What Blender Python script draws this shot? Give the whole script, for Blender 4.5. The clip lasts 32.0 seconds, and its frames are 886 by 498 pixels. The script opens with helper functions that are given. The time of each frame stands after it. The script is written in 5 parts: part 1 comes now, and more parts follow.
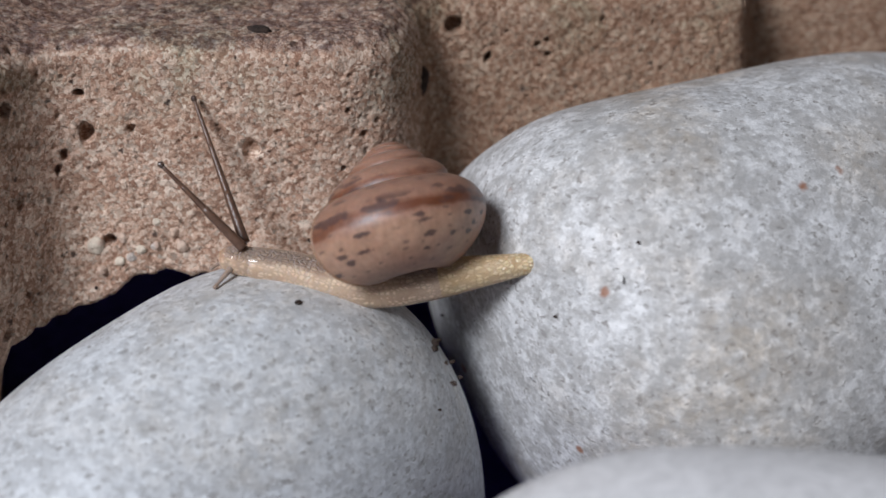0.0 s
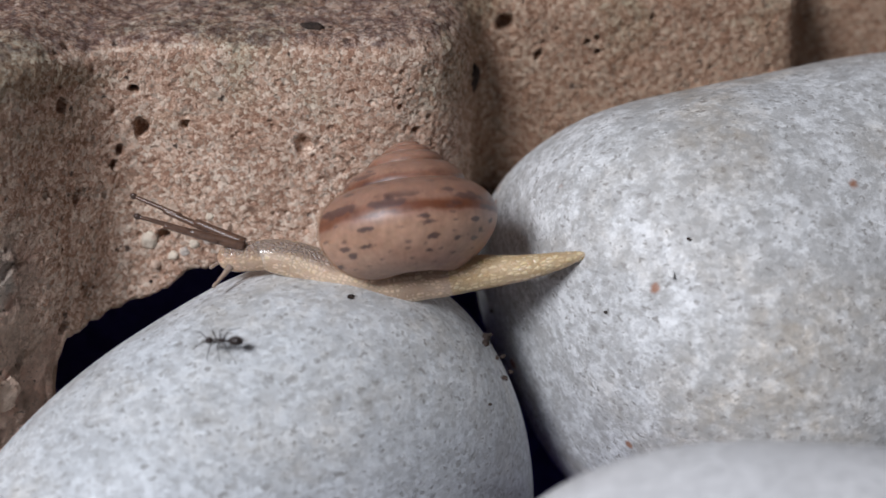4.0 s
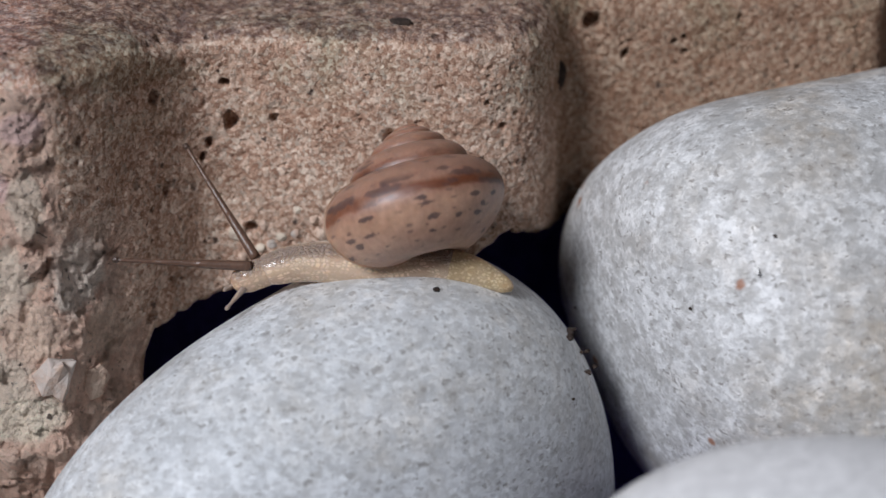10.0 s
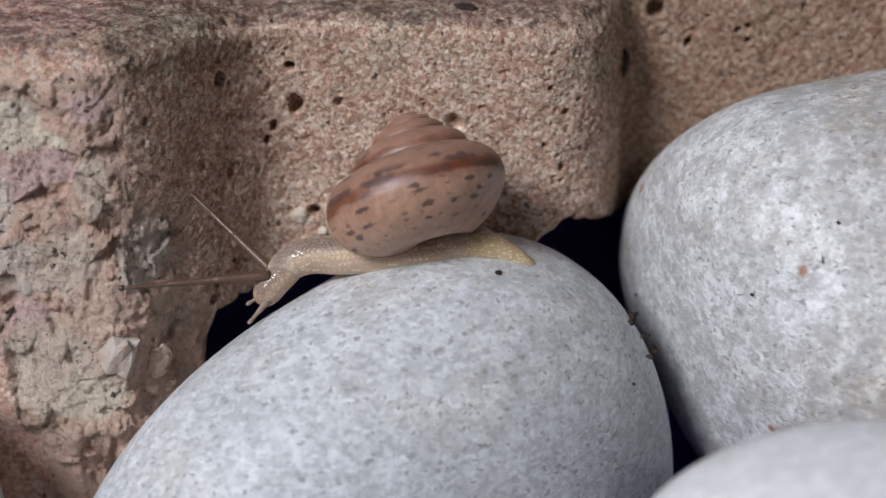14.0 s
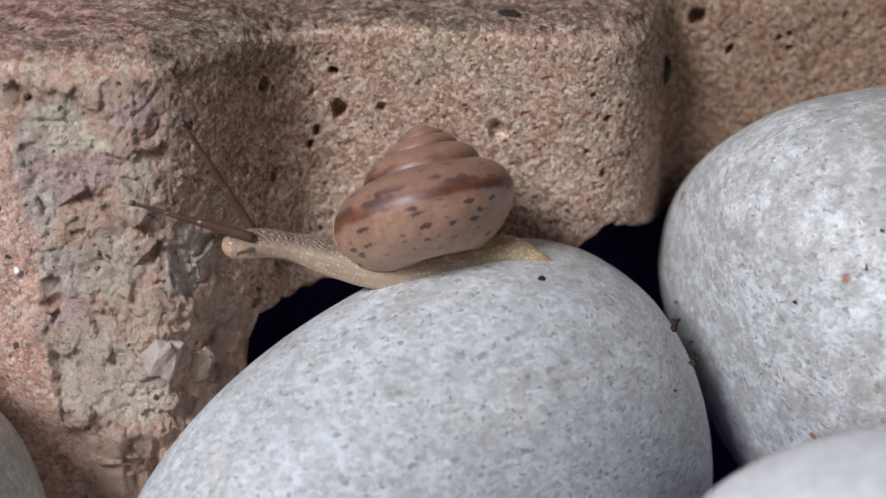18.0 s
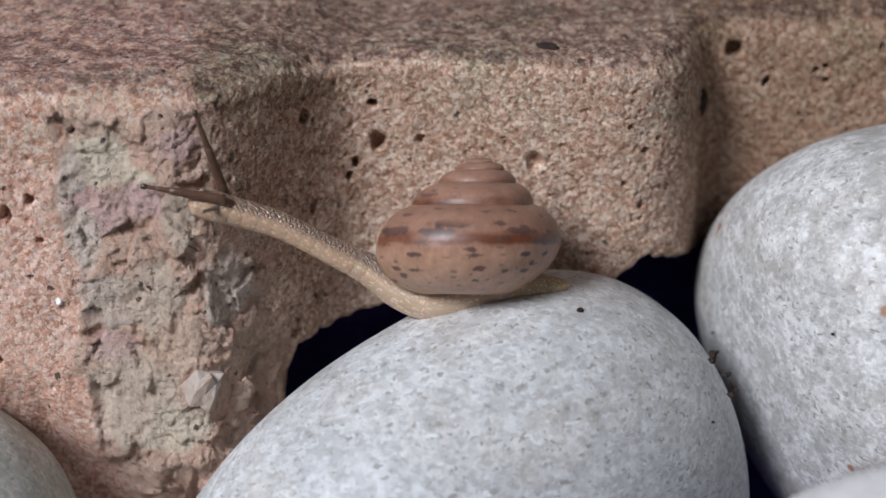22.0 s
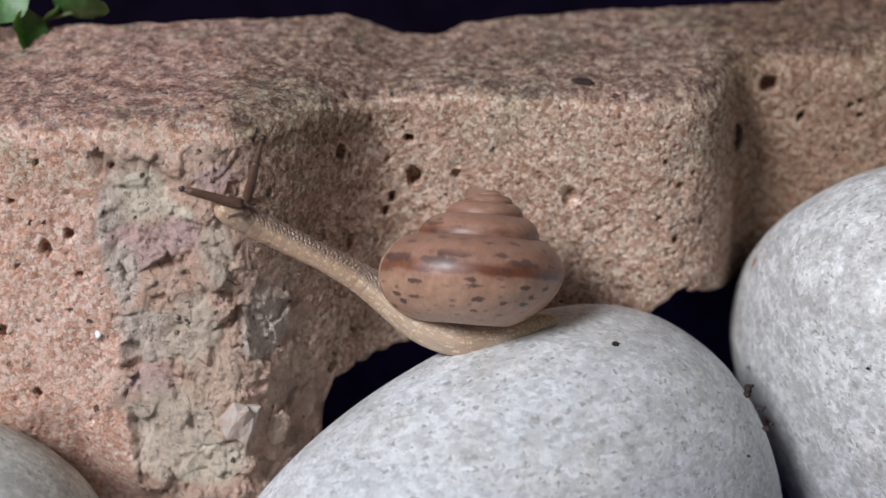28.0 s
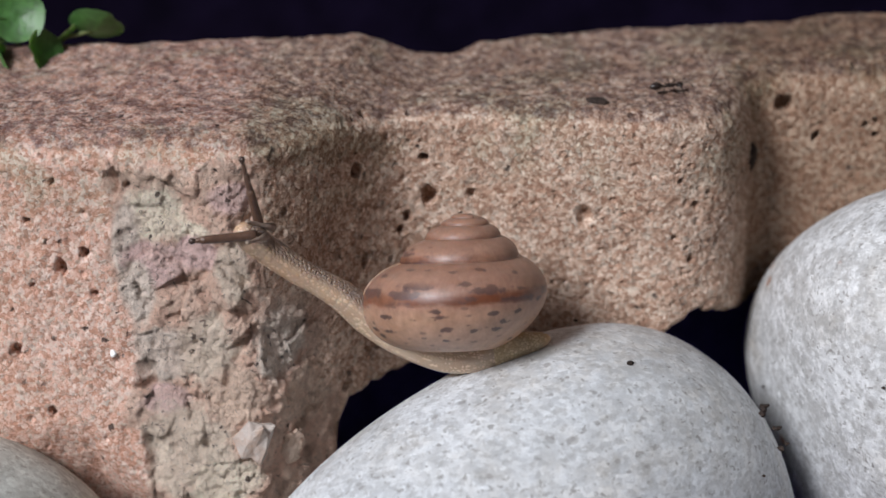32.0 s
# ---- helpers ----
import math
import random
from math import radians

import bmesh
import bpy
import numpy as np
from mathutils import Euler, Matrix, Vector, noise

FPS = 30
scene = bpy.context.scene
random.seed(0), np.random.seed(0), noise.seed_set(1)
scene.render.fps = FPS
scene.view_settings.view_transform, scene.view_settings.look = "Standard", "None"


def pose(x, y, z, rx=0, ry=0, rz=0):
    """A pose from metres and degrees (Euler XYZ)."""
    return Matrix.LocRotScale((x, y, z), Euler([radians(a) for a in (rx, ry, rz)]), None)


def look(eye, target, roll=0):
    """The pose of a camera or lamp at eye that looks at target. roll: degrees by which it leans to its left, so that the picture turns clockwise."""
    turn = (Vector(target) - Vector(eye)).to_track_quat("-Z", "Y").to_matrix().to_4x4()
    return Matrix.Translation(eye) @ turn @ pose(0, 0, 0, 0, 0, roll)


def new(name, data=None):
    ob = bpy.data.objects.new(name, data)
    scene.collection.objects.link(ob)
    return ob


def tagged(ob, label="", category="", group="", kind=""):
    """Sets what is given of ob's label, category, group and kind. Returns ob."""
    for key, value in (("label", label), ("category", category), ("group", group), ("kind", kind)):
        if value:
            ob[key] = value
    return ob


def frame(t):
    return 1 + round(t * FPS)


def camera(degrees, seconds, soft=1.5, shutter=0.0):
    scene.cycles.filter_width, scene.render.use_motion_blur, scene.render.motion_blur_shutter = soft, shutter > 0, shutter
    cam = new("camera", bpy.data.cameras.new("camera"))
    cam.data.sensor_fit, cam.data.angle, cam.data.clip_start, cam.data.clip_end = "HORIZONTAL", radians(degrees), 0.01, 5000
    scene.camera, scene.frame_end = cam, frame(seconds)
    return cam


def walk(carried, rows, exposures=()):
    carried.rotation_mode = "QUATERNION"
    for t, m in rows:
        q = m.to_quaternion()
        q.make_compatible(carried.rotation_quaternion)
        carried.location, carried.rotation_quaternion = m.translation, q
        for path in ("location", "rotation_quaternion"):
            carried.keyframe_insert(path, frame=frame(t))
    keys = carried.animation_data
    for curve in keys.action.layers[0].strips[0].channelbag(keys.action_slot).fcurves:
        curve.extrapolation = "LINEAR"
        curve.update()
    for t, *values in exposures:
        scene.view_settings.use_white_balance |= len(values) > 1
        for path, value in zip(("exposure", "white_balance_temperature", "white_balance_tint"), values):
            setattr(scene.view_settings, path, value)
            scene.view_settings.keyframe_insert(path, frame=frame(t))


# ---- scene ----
cam = camera(26.0, 32.0, soft=1.5)
cam.data.dof.use_dof, cam.data.dof.focus_distance, cam.data.dof.aperture_fstop = True, 0.152, 24.0
PATH = [
    (0, 0.00518, -0.13387, 0.13159, 59.098, -1.025, -5.928),
    (0.5, 0.00524, -0.13393, 0.13171, 59.008, -0.945, -5.723),
    (1, 0.00502, -0.13401, 0.13163, 59.037, -0.942, -5.554),
    (1.5, 0.00440, -0.13416, 0.13173, 59.014, -1.023, -5.610),
    (2, 0.00457, -0.13444, 0.13154, 59.101, -0.918, -5.423),
    (2.5, 0.00481, -0.13453, 0.13161, 59.083, -0.819, -5.219),
    (3, 0.00427, -0.13460, 0.13167, 59.089, -0.852, -5.128),
    (3.5, 0.00388, -0.13481, 0.13176, 59.106, -0.796, -5.028),
    (5.5, 0.00407, -0.13524, 0.13148, 59.197, -0.484, -4.182),
    (6, 0.00416, -0.13534, 0.13134, 59.210, -0.402, -3.988),
    (6.5, 0.00400, -0.13533, 0.13156, 59.105, -0.340, -3.792),
    (7, 0.00319, -0.13565, 0.13108, 59.294, -0.481, -3.842),
    (7.5, 0.00318, -0.13558, 0.13122, 59.257, -0.387, -3.612),
    (8, 0.00303, -0.13569, 0.13131, 59.277, -0.342, -3.491),
    (8.5, 0.00310, -0.13598, 0.13102, 59.444, -0.329, -3.242),
    (9, 0.00230, -0.13622, 0.13104, 59.478, -0.455, -3.229),
    (9.5, 0.00269, -0.13656, 0.13078, 59.555, -0.351, -2.896),
    (10, 0.00286, -0.13655, 0.13084, 59.547, -0.242, -2.578),
    (10.5, 0.00273, -0.13684, 0.13052, 59.662, -0.208, -2.382),
    (11, 0.00273, -0.13708, 0.13016, 59.697, -0.166, -2.184),
    (11.5, 0.00265, -0.13726, 0.12975, 59.798, -0.105, -2.004),
    (12, 0.00242, -0.13716, 0.12992, 59.688, -0.161, -1.901),
    (12.5, 0.00243, -0.13732, 0.12973, 59.752, -0.109, -1.707),
    (13, 0.00236, -0.13730, 0.13016, 59.558, -0.054, -1.398),
    (13.5, 0.00170, -0.13756, 0.12987, 59.668, -0.115, -1.290),
    (14, 0.00187, -0.13796, 0.12971, 59.693, -0.054, -0.947),
    (14.5, 0.00070, -0.13794, 0.12961, 59.698, -0.201, -0.992),
    (16.5, 0.00087, -0.13807, 0.12984, 59.723, -0.036, -0.410),
    (17, 0.00060, -0.13828, 0.12959, 59.870, -0.058, -0.357),
    (17.5, 0.00038, -0.13834, 0.12967, 59.886, -0.070, -0.292),
    (18, 0.00013, -0.13851, 0.12969, 59.962, -0.079, -0.211),
    (18.5, -0.00004, -0.13845, 0.12985, 59.943, -0.059, -0.106),
    (19, 0.00000, -0.13856, 0.13000, 60.000, -0.000, -0.000),
    (19.5, 0.00013, -0.13871, 0.12990, 60.125, 0.044, 0.160),
    (20, 0.00017, -0.13879, 0.12983, 60.241, 0.113, 0.292),
    (20.5, -0.00053, -0.13871, 0.13036, 60.206, 0.044, 0.233),
    (21, -0.00013, -0.13873, 0.13047, 60.314, 0.211, 0.457),
    (21.5, -0.00038, -0.13881, 0.13066, 60.459, 0.196, 0.510),
    (22, -0.00119, -0.13888, 0.13072, 60.639, 0.175, 0.407),
    (22.5, -0.00100, -0.13896, 0.13089, 60.768, 0.240, 0.568),
    (23, -0.00102, -0.13904, 0.13077, 60.972, 0.273, 0.574),
    (23.5, -0.00075, -0.13922, 0.13103, 61.074, 0.324, 0.728),
    (24, -0.00085, -0.13939, 0.13099, 61.235, 0.381, 0.813),
    (24.5, -0.00074, -0.13955, 0.13075, 61.444, 0.449, 0.985),
    (25, -0.00133, -0.13955, 0.13086, 61.506, 0.380, 0.909),
    (25.5, -0.00128, -0.13973, 0.13083, 61.600, 0.475, 1.042),
    (27.5, -0.00083, -0.13973, 0.13107, 61.670, 0.688, 1.322),
    (28, -0.00122, -0.13984, 0.13096, 61.758, 0.644, 1.353),
    (28.5, -0.00141, -0.13994, 0.13085, 61.836, 0.693, 1.402),
    (29, -0.00132, -0.13989, 0.13106, 61.815, 0.717, 1.510),
    (29.5, -0.00122, -0.13995, 0.13095, 61.909, 0.773, 1.578),
    (30, -0.00077, -0.13997, 0.13105, 61.933, 0.846, 1.660),
    (30.5, -0.00125, -0.13999, 0.13079, 62.089, 0.827, 1.592),
    (31, -0.00186, -0.13980, 0.13124, 61.997, 0.779, 1.560),
    (31.5, -0.00258, -0.13985, 0.13118, 62.099, 0.620, 1.399),
    (32, -0.00141, -0.13984, 0.13104, 62.304, 0.782, 1.697),
]
walk(cam, [(t, pose(x, y, z, a, b, c)) for t, x, y, z, a, b, c in PATH], exposures=[(0.0, -0.53, 5700, 12.0), (14.0, -0.53, 5720, 12.0), (24.0, -0.43, 5760, 12.0), (32.0, -0.31, 5800, 12.0)])

# ---- daylight: bright haze, softly from the upper left front ----
SUN_UP, SUN_TURN = 44.0, -47.0
world = bpy.data.worlds.new("daylight")
scene.world = world
world.use_nodes = True
sky = world.node_tree.nodes.new("ShaderNodeTexSky")
sky.sky_type, sky.sun_disc = "NISHITA", False
sky.sun_elevation, sky.sun_rotation = radians(SUN_UP), radians(180 - SUN_TURN)
sky.air_density, sky.dust_density, sky.ozone_density = 1.0, 4.0, 1.0
world.node_tree.links.new(sky.outputs[0], world.node_tree.nodes["Background"].inputs[0])
world.node_tree.nodes["Background"].inputs[1].default_value = 0.0150
sun_data = bpy.data.lights.new("sun", "SUN")
sun_data.energy, sun_data.angle, sun_data.color = 4.65, radians(19), (1.0, 0.955, 0.895)
sun = new("sun", sun_data)
su, st = radians(SUN_UP), radians(SUN_TURN)
sun.matrix_world = look((math.sin(st) * math.cos(su), -math.cos(st) * math.cos(su), math.sin(su)), (0, 0, 0))


# ---- numeric noise ----
def lattice(ix, iy, iz, seed):
    h = (ix * 374761393 + iy * 668265263 + iz * 2147483647 + seed * 974634777) & 0xFFFFFFFF
    h = ((h ^ (h >> 13)) * 1274126177) & 0xFFFFFFFF
    return ((h ^ (h >> 16)) & 0xFFFF) / 65535.0 * 2 - 1


def vnoise(p, size, seed=0):
    """Smooth noise from -1 to 1 with features of that size, at rows of points."""
    q = np.asarray(p, float) / size
    i = np.floor(q).astype(np.int64)
    f = q - i
    f = f * f * (3 - 2 * f)
    out = 0
    for dx in (0, 1):
        for dy in (0, 1):
            for dz in (0, 1):
                w = np.where(dx, f[:, 0], 1 - f[:, 0]) * np.where(dy, f[:, 1], 1 - f[:, 1]) * np.where(dz, f[:, 2], 1 - f[:, 2])
                out = out + w * lattice(i[:, 0] + dx, i[:, 1] + dy, i[:, 2] + dz, seed)
    return out


def step_smooth(a, b, x):
    t = np.clip((x - a) / (b - a), 0, 1)
    return t * t * (3 - 2 * t)


# ---- mesh helpers ----
def mesh_of(name, verts, faces, material, smooth=True):
    me = bpy.data.meshes.new(name)
    me.from_pydata([tuple(v) for v in verts], [], [tuple(int(i) for i in f) for f in faces])
    me.materials.append(material)
    if smooth:
        me.polygons.foreach_set("use_smooth", [True] * len(me.polygons))
    me.update()
    return me


def part(name, me, parent=None, label=""):
    ob = new(name, me)
    if parent is not None:
        ob.parent = parent
    return tagged(ob, label) if label else ob


def grid_faces(nu, nv, wrap_v=False):
    faces = []
    for i in range(nu - 1):
        for j in range(nv if wrap_v else nv - 1):
            k = (j + 1) % nv
            faces.append((i * nv + j, i * nv + k, (i + 1) * nv + k, (i + 1) * nv + j))
    return faces


def sphere(n):
    """Points on the unit sphere and quads: a cube grid, n cells an edge, blown up."""
    verts, faces, index = [], [], {}
    for axis in range(3):
        for side in (-1, 1):
            ids = []
            for i in range(n + 1):
                for j in range(n + 1):
                    c = [0, 0, 0]
                    c[axis] = side * n
                    c[(axis + 1) % 3] = 2 * i - n
                    c[(axis + 2) % 3] = 2 * j - n
                    key_ = tuple(c)
                    if key_ not in index:
                        index[key_] = len(verts)
                        verts.append([math.tan(v / n * math.pi / 4) for v in c])
                    ids.append(index[key_])
            for i in range(n):
                for j in range(n):
                    a, b, c2, d = ids[i * (n + 1) + j], ids[(i + 1) * (n + 1) + j], ids[(i + 1) * (n + 1) + j + 1], ids[i * (n + 1) + j + 1]
                    faces.append((a, b, c2, d) if side > 0 else (a, d, c2, b))
    v = np.array(verts)
    return v / np.linalg.norm(v, axis=1)[:, None], faces


def turn_of(w):
    """The turn about the axis w by its length in radians, as a 3 x 3 array."""
    a = float(np.linalg.norm(w))
    k = np.array(w) / max(a, 1e-9)
    c = np.array([[0, -k[2], k[1]], [k[2], 0, -k[0]], [-k[1], k[0], 0]])
    return np.eye(3) + math.sin(a) * c + (1 - math.cos(a)) * (c @ c)


def lump(size, seed, n=8, rough=0.18):
    """An irregular little stone round the origin."""
    v, f = sphere(n)
    r = 1 + rough * vnoise(v + seed * 3.1, 0.9, seed) + rough * 0.5 * vnoise(v + seed, 0.4, seed + 1)
    return v * r[:, None] * np.array(size), f


# ---- materials ----
class Nodes:
    def __init__(self, name):
        self.mat = bpy.data.materials.new(name)
        self.mat.use_nodes = True
        self.tree = self.mat.node_tree
        self.bsdf = self.tree.nodes["Principled BSDF"]
        self.coord = self.tree.nodes.new("ShaderNodeTexCoord").outputs["Object"]

    def link(self, a, b):
        self.tree.links.new(a, b)

    def put(self, socket, value):
        if isinstance(value, bpy.types.NodeSocket):
            self.link(value, socket)
        else:
            socket.default_value = value

    def noise(self, scale, detail=4, rough=0.55, vector=None, distort=0.0):
        n = self.tree.nodes.new("ShaderNodeTexNoise")
        n.inputs["Scale"].default_value, n.inputs["Detail"].default_value = scale, detail
        n.inputs["Roughness"].default_value, n.inputs["Distortion"].default_value = rough, distort
        self.link(vector or self.coord, n.inputs["Vector"])
        return n.outputs["Fac"]

    def cells(self, scale, feature="F1", vector=None, randomness=1.0):
        n = self.tree.nodes.new("ShaderNodeTexVoronoi")
        n.feature = feature
        n.inputs["Scale"].default_value = scale
        n.inputs["Randomness"].default_value = randomness
        self.link(vector or self.coord, n.inputs["Vector"])
        return n

    def ramp(self, fac, *stops):
        n = self.tree.nodes.new("ShaderNodeValToRGB")
        e = n.color_ramp.elements
        while len(e) < len(stops):
            e.new(0.5)
        for el, (p, c) in zip(e, stops):
            el.position = p
            el.color = (c, c, c, 1) if isinstance(c, (int, float)) else (*c, 1)
        self.link(fac, n.inputs[0])
        return n.outputs[0]

    def mix(self, fac, a, b, mode="MIX"):
        n = self.tree.nodes.new("ShaderNodeMix")
        n.data_type, n.blend_type = "RGBA", mode
        self.put(n.inputs[0], fac)
        for s, v in ((n.inputs[6], a), (n.inputs[7], b)):
            self.put(s, v if isinstance(v, bpy.types.NodeSocket) else (*v, 1) if len(v) == 3 else v)
        return n.outputs[2]

    def maths(self, op, a, b=0.0):
        n = self.tree.nodes.new("ShaderNodeMath")
        n.operation = op
        self.put(n.inputs[0], a)
        self.put(n.inputs[1], b)
        return n.outputs[0]

    def axis(self, vector, which):
        n = self.tree.nodes.new("ShaderNodeSeparateXYZ")
        self.link(vector, n.inputs[0])
        return n.outputs[which]

    def shift(self, scale=(1, 1, 1), turn=(0, 0, 0), vector=None):
        n = self.tree.nodes.new("ShaderNodeMapping")
        n.inputs["Scale"].default_value, n.inputs["Rotation"].default_value = scale, turn
        self.link(vector or self.coord, n.inputs["Vector"])
        return n.outputs[0]

    def bump(self, height, distance, strength=1.0, after=None):
        n = self.tree.nodes.new("ShaderNodeBump")
        n.inputs["Strength"].default_value, n.inputs["Distance"].default_value = strength, distance
        self.link(height, n.inputs["Height"])
        if after is not None:
            self.link(after, n.inputs["Normal"])
        return n.outputs[0]

    def done(self, colour, rough=0.6, normal=None, **more):
        self.put(self.bsdf.inputs["Base Color"], colour if isinstance(colour, bpy.types.NodeSocket) else (*colour, 1))
        self.put(self.bsdf.inputs["Roughness"], rough)
        if normal is not None:
            self.link(normal, self.bsdf.inputs["Normal"])
        for key_, v in more.items():
            self.put(self.bsdf.inputs[key_.replace("_", " ")], v)
        return self.mat


GREY, CREAM, MAUVE, SAND, MOSS = (0.86, 0.74, 0.63), (0.95, 0.84, 0.66), (0.81, 0.58, 0.53), (0.87, 0.66, 0.51), (0.82, 0.69, 0.55)
# rubble bared by the chip: x, z, half width and half height in metres, colour
PATCHES = (
    (-0.0285, 0.0668, 0.0022, 0.0008, SAND), (-0.0291, 0.0636, 0.0021, 0.0018, CREAM), (-0.0262, 0.0622, 0.0012, 0.0009, CREAM), (-0.0314, 0.0612, 0.0010, 0.0030, GREY), (-0.0290, 0.0598, 0.0024, 0.0016, MAUVE),
    (-0.0258, 0.0607, 0.0015, 0.0012, MAUVE), (-0.0230, 0.0593, 0.0011, 0.0021, MOSS), (-0.0307, 0.0573, 0.0012, 0.0022, GREY), (-0.0291, 0.0525, 0.0023, 0.0019, GREY), (-0.0252, 0.0528, 0.0020, 0.0024, MOSS),
    (-0.0287, 0.0487, 0.0016, 0.0010, MAUVE), (-0.0276, 0.0445, 0.0036, 0.0032, MOSS), (-0.0232, 0.0490, 0.0018, 0.0022, SAND), (-0.0242, 0.0418, 0.0024, 0.0016, CREAM), (-0.0196, 0.0528, 0.0016, 0.0026, GREY),
    (-0.0180, 0.0570, 0.0010, 0.0016, MOSS), (-0.0176, 0.0470, 0.0016, 0.0022, SAND), (-0.0230, 0.0650, 0.0014, 0.0010, MAUVE),
)


def edging_stone():
    """Gritty cast stone, pink at one end and tan at the other: pale sand grains, brown between them, fine pores, a weathered crust on top and bared rubble in the chip."""
    m = Nodes("cast_stone")

    def attribute(name):
        n = m.tree.nodes.new("ShaderNodeAttribute")
        n.attribute_name = name
        return n.outputs["Fac"]

    bent = m.tree.nodes.new("ShaderNodeMix")
    bent.data_type = "VECTOR"
    bent.inputs[0].default_value = 0.0009
    wavy = m.tree.nodes.new("ShaderNodeTexNoise")
    wavy.inputs["Scale"].default_value, wavy.inputs["Detail"].default_value = 3000, 4
    m.link(m.coord, wavy.inputs["Vector"])
    m.link(m.coord, bent.inputs[4])
    m.link(wavy.outputs["Color"], bent.inputs[5])
    x, z = m.axis(m.coord, 0), m.axis(m.coord, 2)
    grain = m.cells(3100, vector=bent.outputs[1])
    small = m.cells(5200, vector=bent.outputs[1])
    tone, hue, dome = m.axis(grain.outputs["Color"], 0), m.axis(grain.outputs["Color"], 1), grain.outputs["Distance"]
    sand = m.noise(3000, 5, 0.75)
    mixed = m.maths("ADD", m.maths("MULTIPLY", tone, 0.34), m.maths("ADD", m.maths("MULTIPLY", sand, 0.46), m.maths("MULTIPLY", m.axis(small.outputs["Color"], 0), 0.20)))
    pinkness = m.ramp(m.maths("MULTIPLY", m.maths("ADD", x, m.maths("MULTIPLY", m.maths("SUBTRACT", m.noise(220, 4, 0.6), 0.5), 0.004)), -10.0), (0.205, 0.0), (0.240, 1.0))
    tan = m.ramp(mixed, (0.34, (0.32, 0.185, 0.122)), (0.47, (0.54, 0.358, 0.256)), (0.58, (0.67, 0.49, 0.372)), (0.69, (0.82, 0.68, 0.55)))
    pink = m.ramp(mixed, (0.33, (0.52, 0.28, 0.188)), (0.44, (0.74, 0.44, 0.33)), (0.54, (0.82, 0.555, 0.44)), (0.65, (0.88, 0.70, 0.60)))
    colour = m.mix(pinkness, tan, pink)
    colour = m.mix(m.ramp(hue, (0.86, 0.0), (0.95, 0.5)), colour, (0.74, 0.65, 0.53))
    colour = m.mix(m.ramp(hue, (0.03, 0.55), (0.10, 0.0)), colour, (0.40, 0.36, 0.30))
    hollow = m.maths("MAXIMUM", m.ramp(dome, (0.62, 0.0), (0.95, 0.6)), m.ramp(m.noise(1100, 4, 0.65, distort=0.8), (0.32, 1.0), (0.40, 0.0)))
    colour = m.mix(m.maths("MULTIPLY", hollow, 0.62), colour, m.mix(pinkness, (0.15, 0.088, 0.058), (0.36, 0.20, 0.135)))
    colour = m.mix(m.ramp(m.noise(260, 5, 0.65), (0.46, 0.0), (0.68, 0.45)), colour, m.mix(1.0, colour, (0.74, 0.58, 0.50), "MULTIPLY"))
    # set-back right lobe toned darker and browner, with a noisy edge
    right_tone = m.ramp(m.maths("MULTIPLY", m.maths("ADD", x, m.maths("MULTIPLY", m.maths("SUBTRACT", m.noise(180, 4, 0.6), 0.5), 0.012)), 50.0), (0.85, 0.0), (1.05, 1.0))
    colour = m.mix(right_tone, colour, m.mix(1.0, colour, (0.62, 0.575, 0.52), "MULTIPLY"))
    colour = m.mix(m.ramp(m.noise(130, 4), (0.45, 0.0), (0.72, 0.3)), colour, m.mix(1.0, colour, (0.90, 0.93, 0.90), "MULTIPLY"))
    crust = m.ramp(m.maths("ADD", attribute("crust"), m.maths("MULTIPLY", m.maths("SUBTRACT", m.noise(420, 5, 0.7), 0.5), 1.1)), (0.52, 0.0), (0.80, 1.0))
    colour = m.mix(m.maths("MULTIPLY", crust, m.ramp(m.noise(900, 5, 0.75), (0.42, 1.0), (0.58, 0.25))), colour, m.mix(1.0, colour, (0.31, 0.27, 0.29), "MULTIPLY"))
    green = m.maths("MULTIPLY", m.ramp(m.noise(140, 5, 0.65, distort=0.5), (0.50, 0.0), (0.62, 0.8)), m.ramp(m.maths("MULTIPLY", z, 10.0), (0.585, 0.0), (0.66, 1.0)))
    colour = m.mix(green, colour, m.mix(1.0, colour, (0.80, 0.90, 0.84), "MULTIPLY"))
    chip = attribute("chip")
    crumbs = m.cells(800, vector=bent.outputs[1])
    wob = m.maths("MULTIPLY", m.maths("SUBTRACT", m.noise(620, 5, 0.7), 0.5), 1.0)
    shade = m.ramp(m.noise(1600, 6, 0.8), (0.28, 0.60), (0.45, 1.03), (0.62, 1.20), (0.75, 1.32))
    rub = m.mix(1.0, m.mix(m.ramp(m.axis(crumbs.outputs["Color"], 0), (0.2, 0.0), (0.8, 0.6)), (0.76, 0.51, 0.385), (0.82, 0.63, 0.50)), shade, "MULTIPLY")
    for px, pz, w, h, tint in PATCHES:
        dx = m.maths("DIVIDE", m.maths("SUBTRACT", x, px), w * 1.4)
        dz = m.maths("DIVIDE", m.maths("SUBTRACT", z, pz), h * 1.4)
        far = m.maths("ADD", m.maths("SQRT", m.maths("ADD", m.maths("MULTIPLY", dx, dx), m.maths("MULTIPLY", dz, dz))), wob)
        own = m.mix(1.0, m.mix(m.ramp(m.axis(crumbs.outputs["Color"], 1), (0.3, 0.0), (0.9, 0.25)), tint, (0.76, 0.55, 0.43)), shade, "MULTIPLY")
        rub = m.mix(m.ramp(far, (0.70, 1.0), (0.98, 0.0)), rub, own)
    rub = m.mix(m.ramp(m.noise(1300, 3, 0.6, distort=1.0), (0.30, 0.8), (0.38, 0.0)), rub, (0.16, 0.10, 0.08))
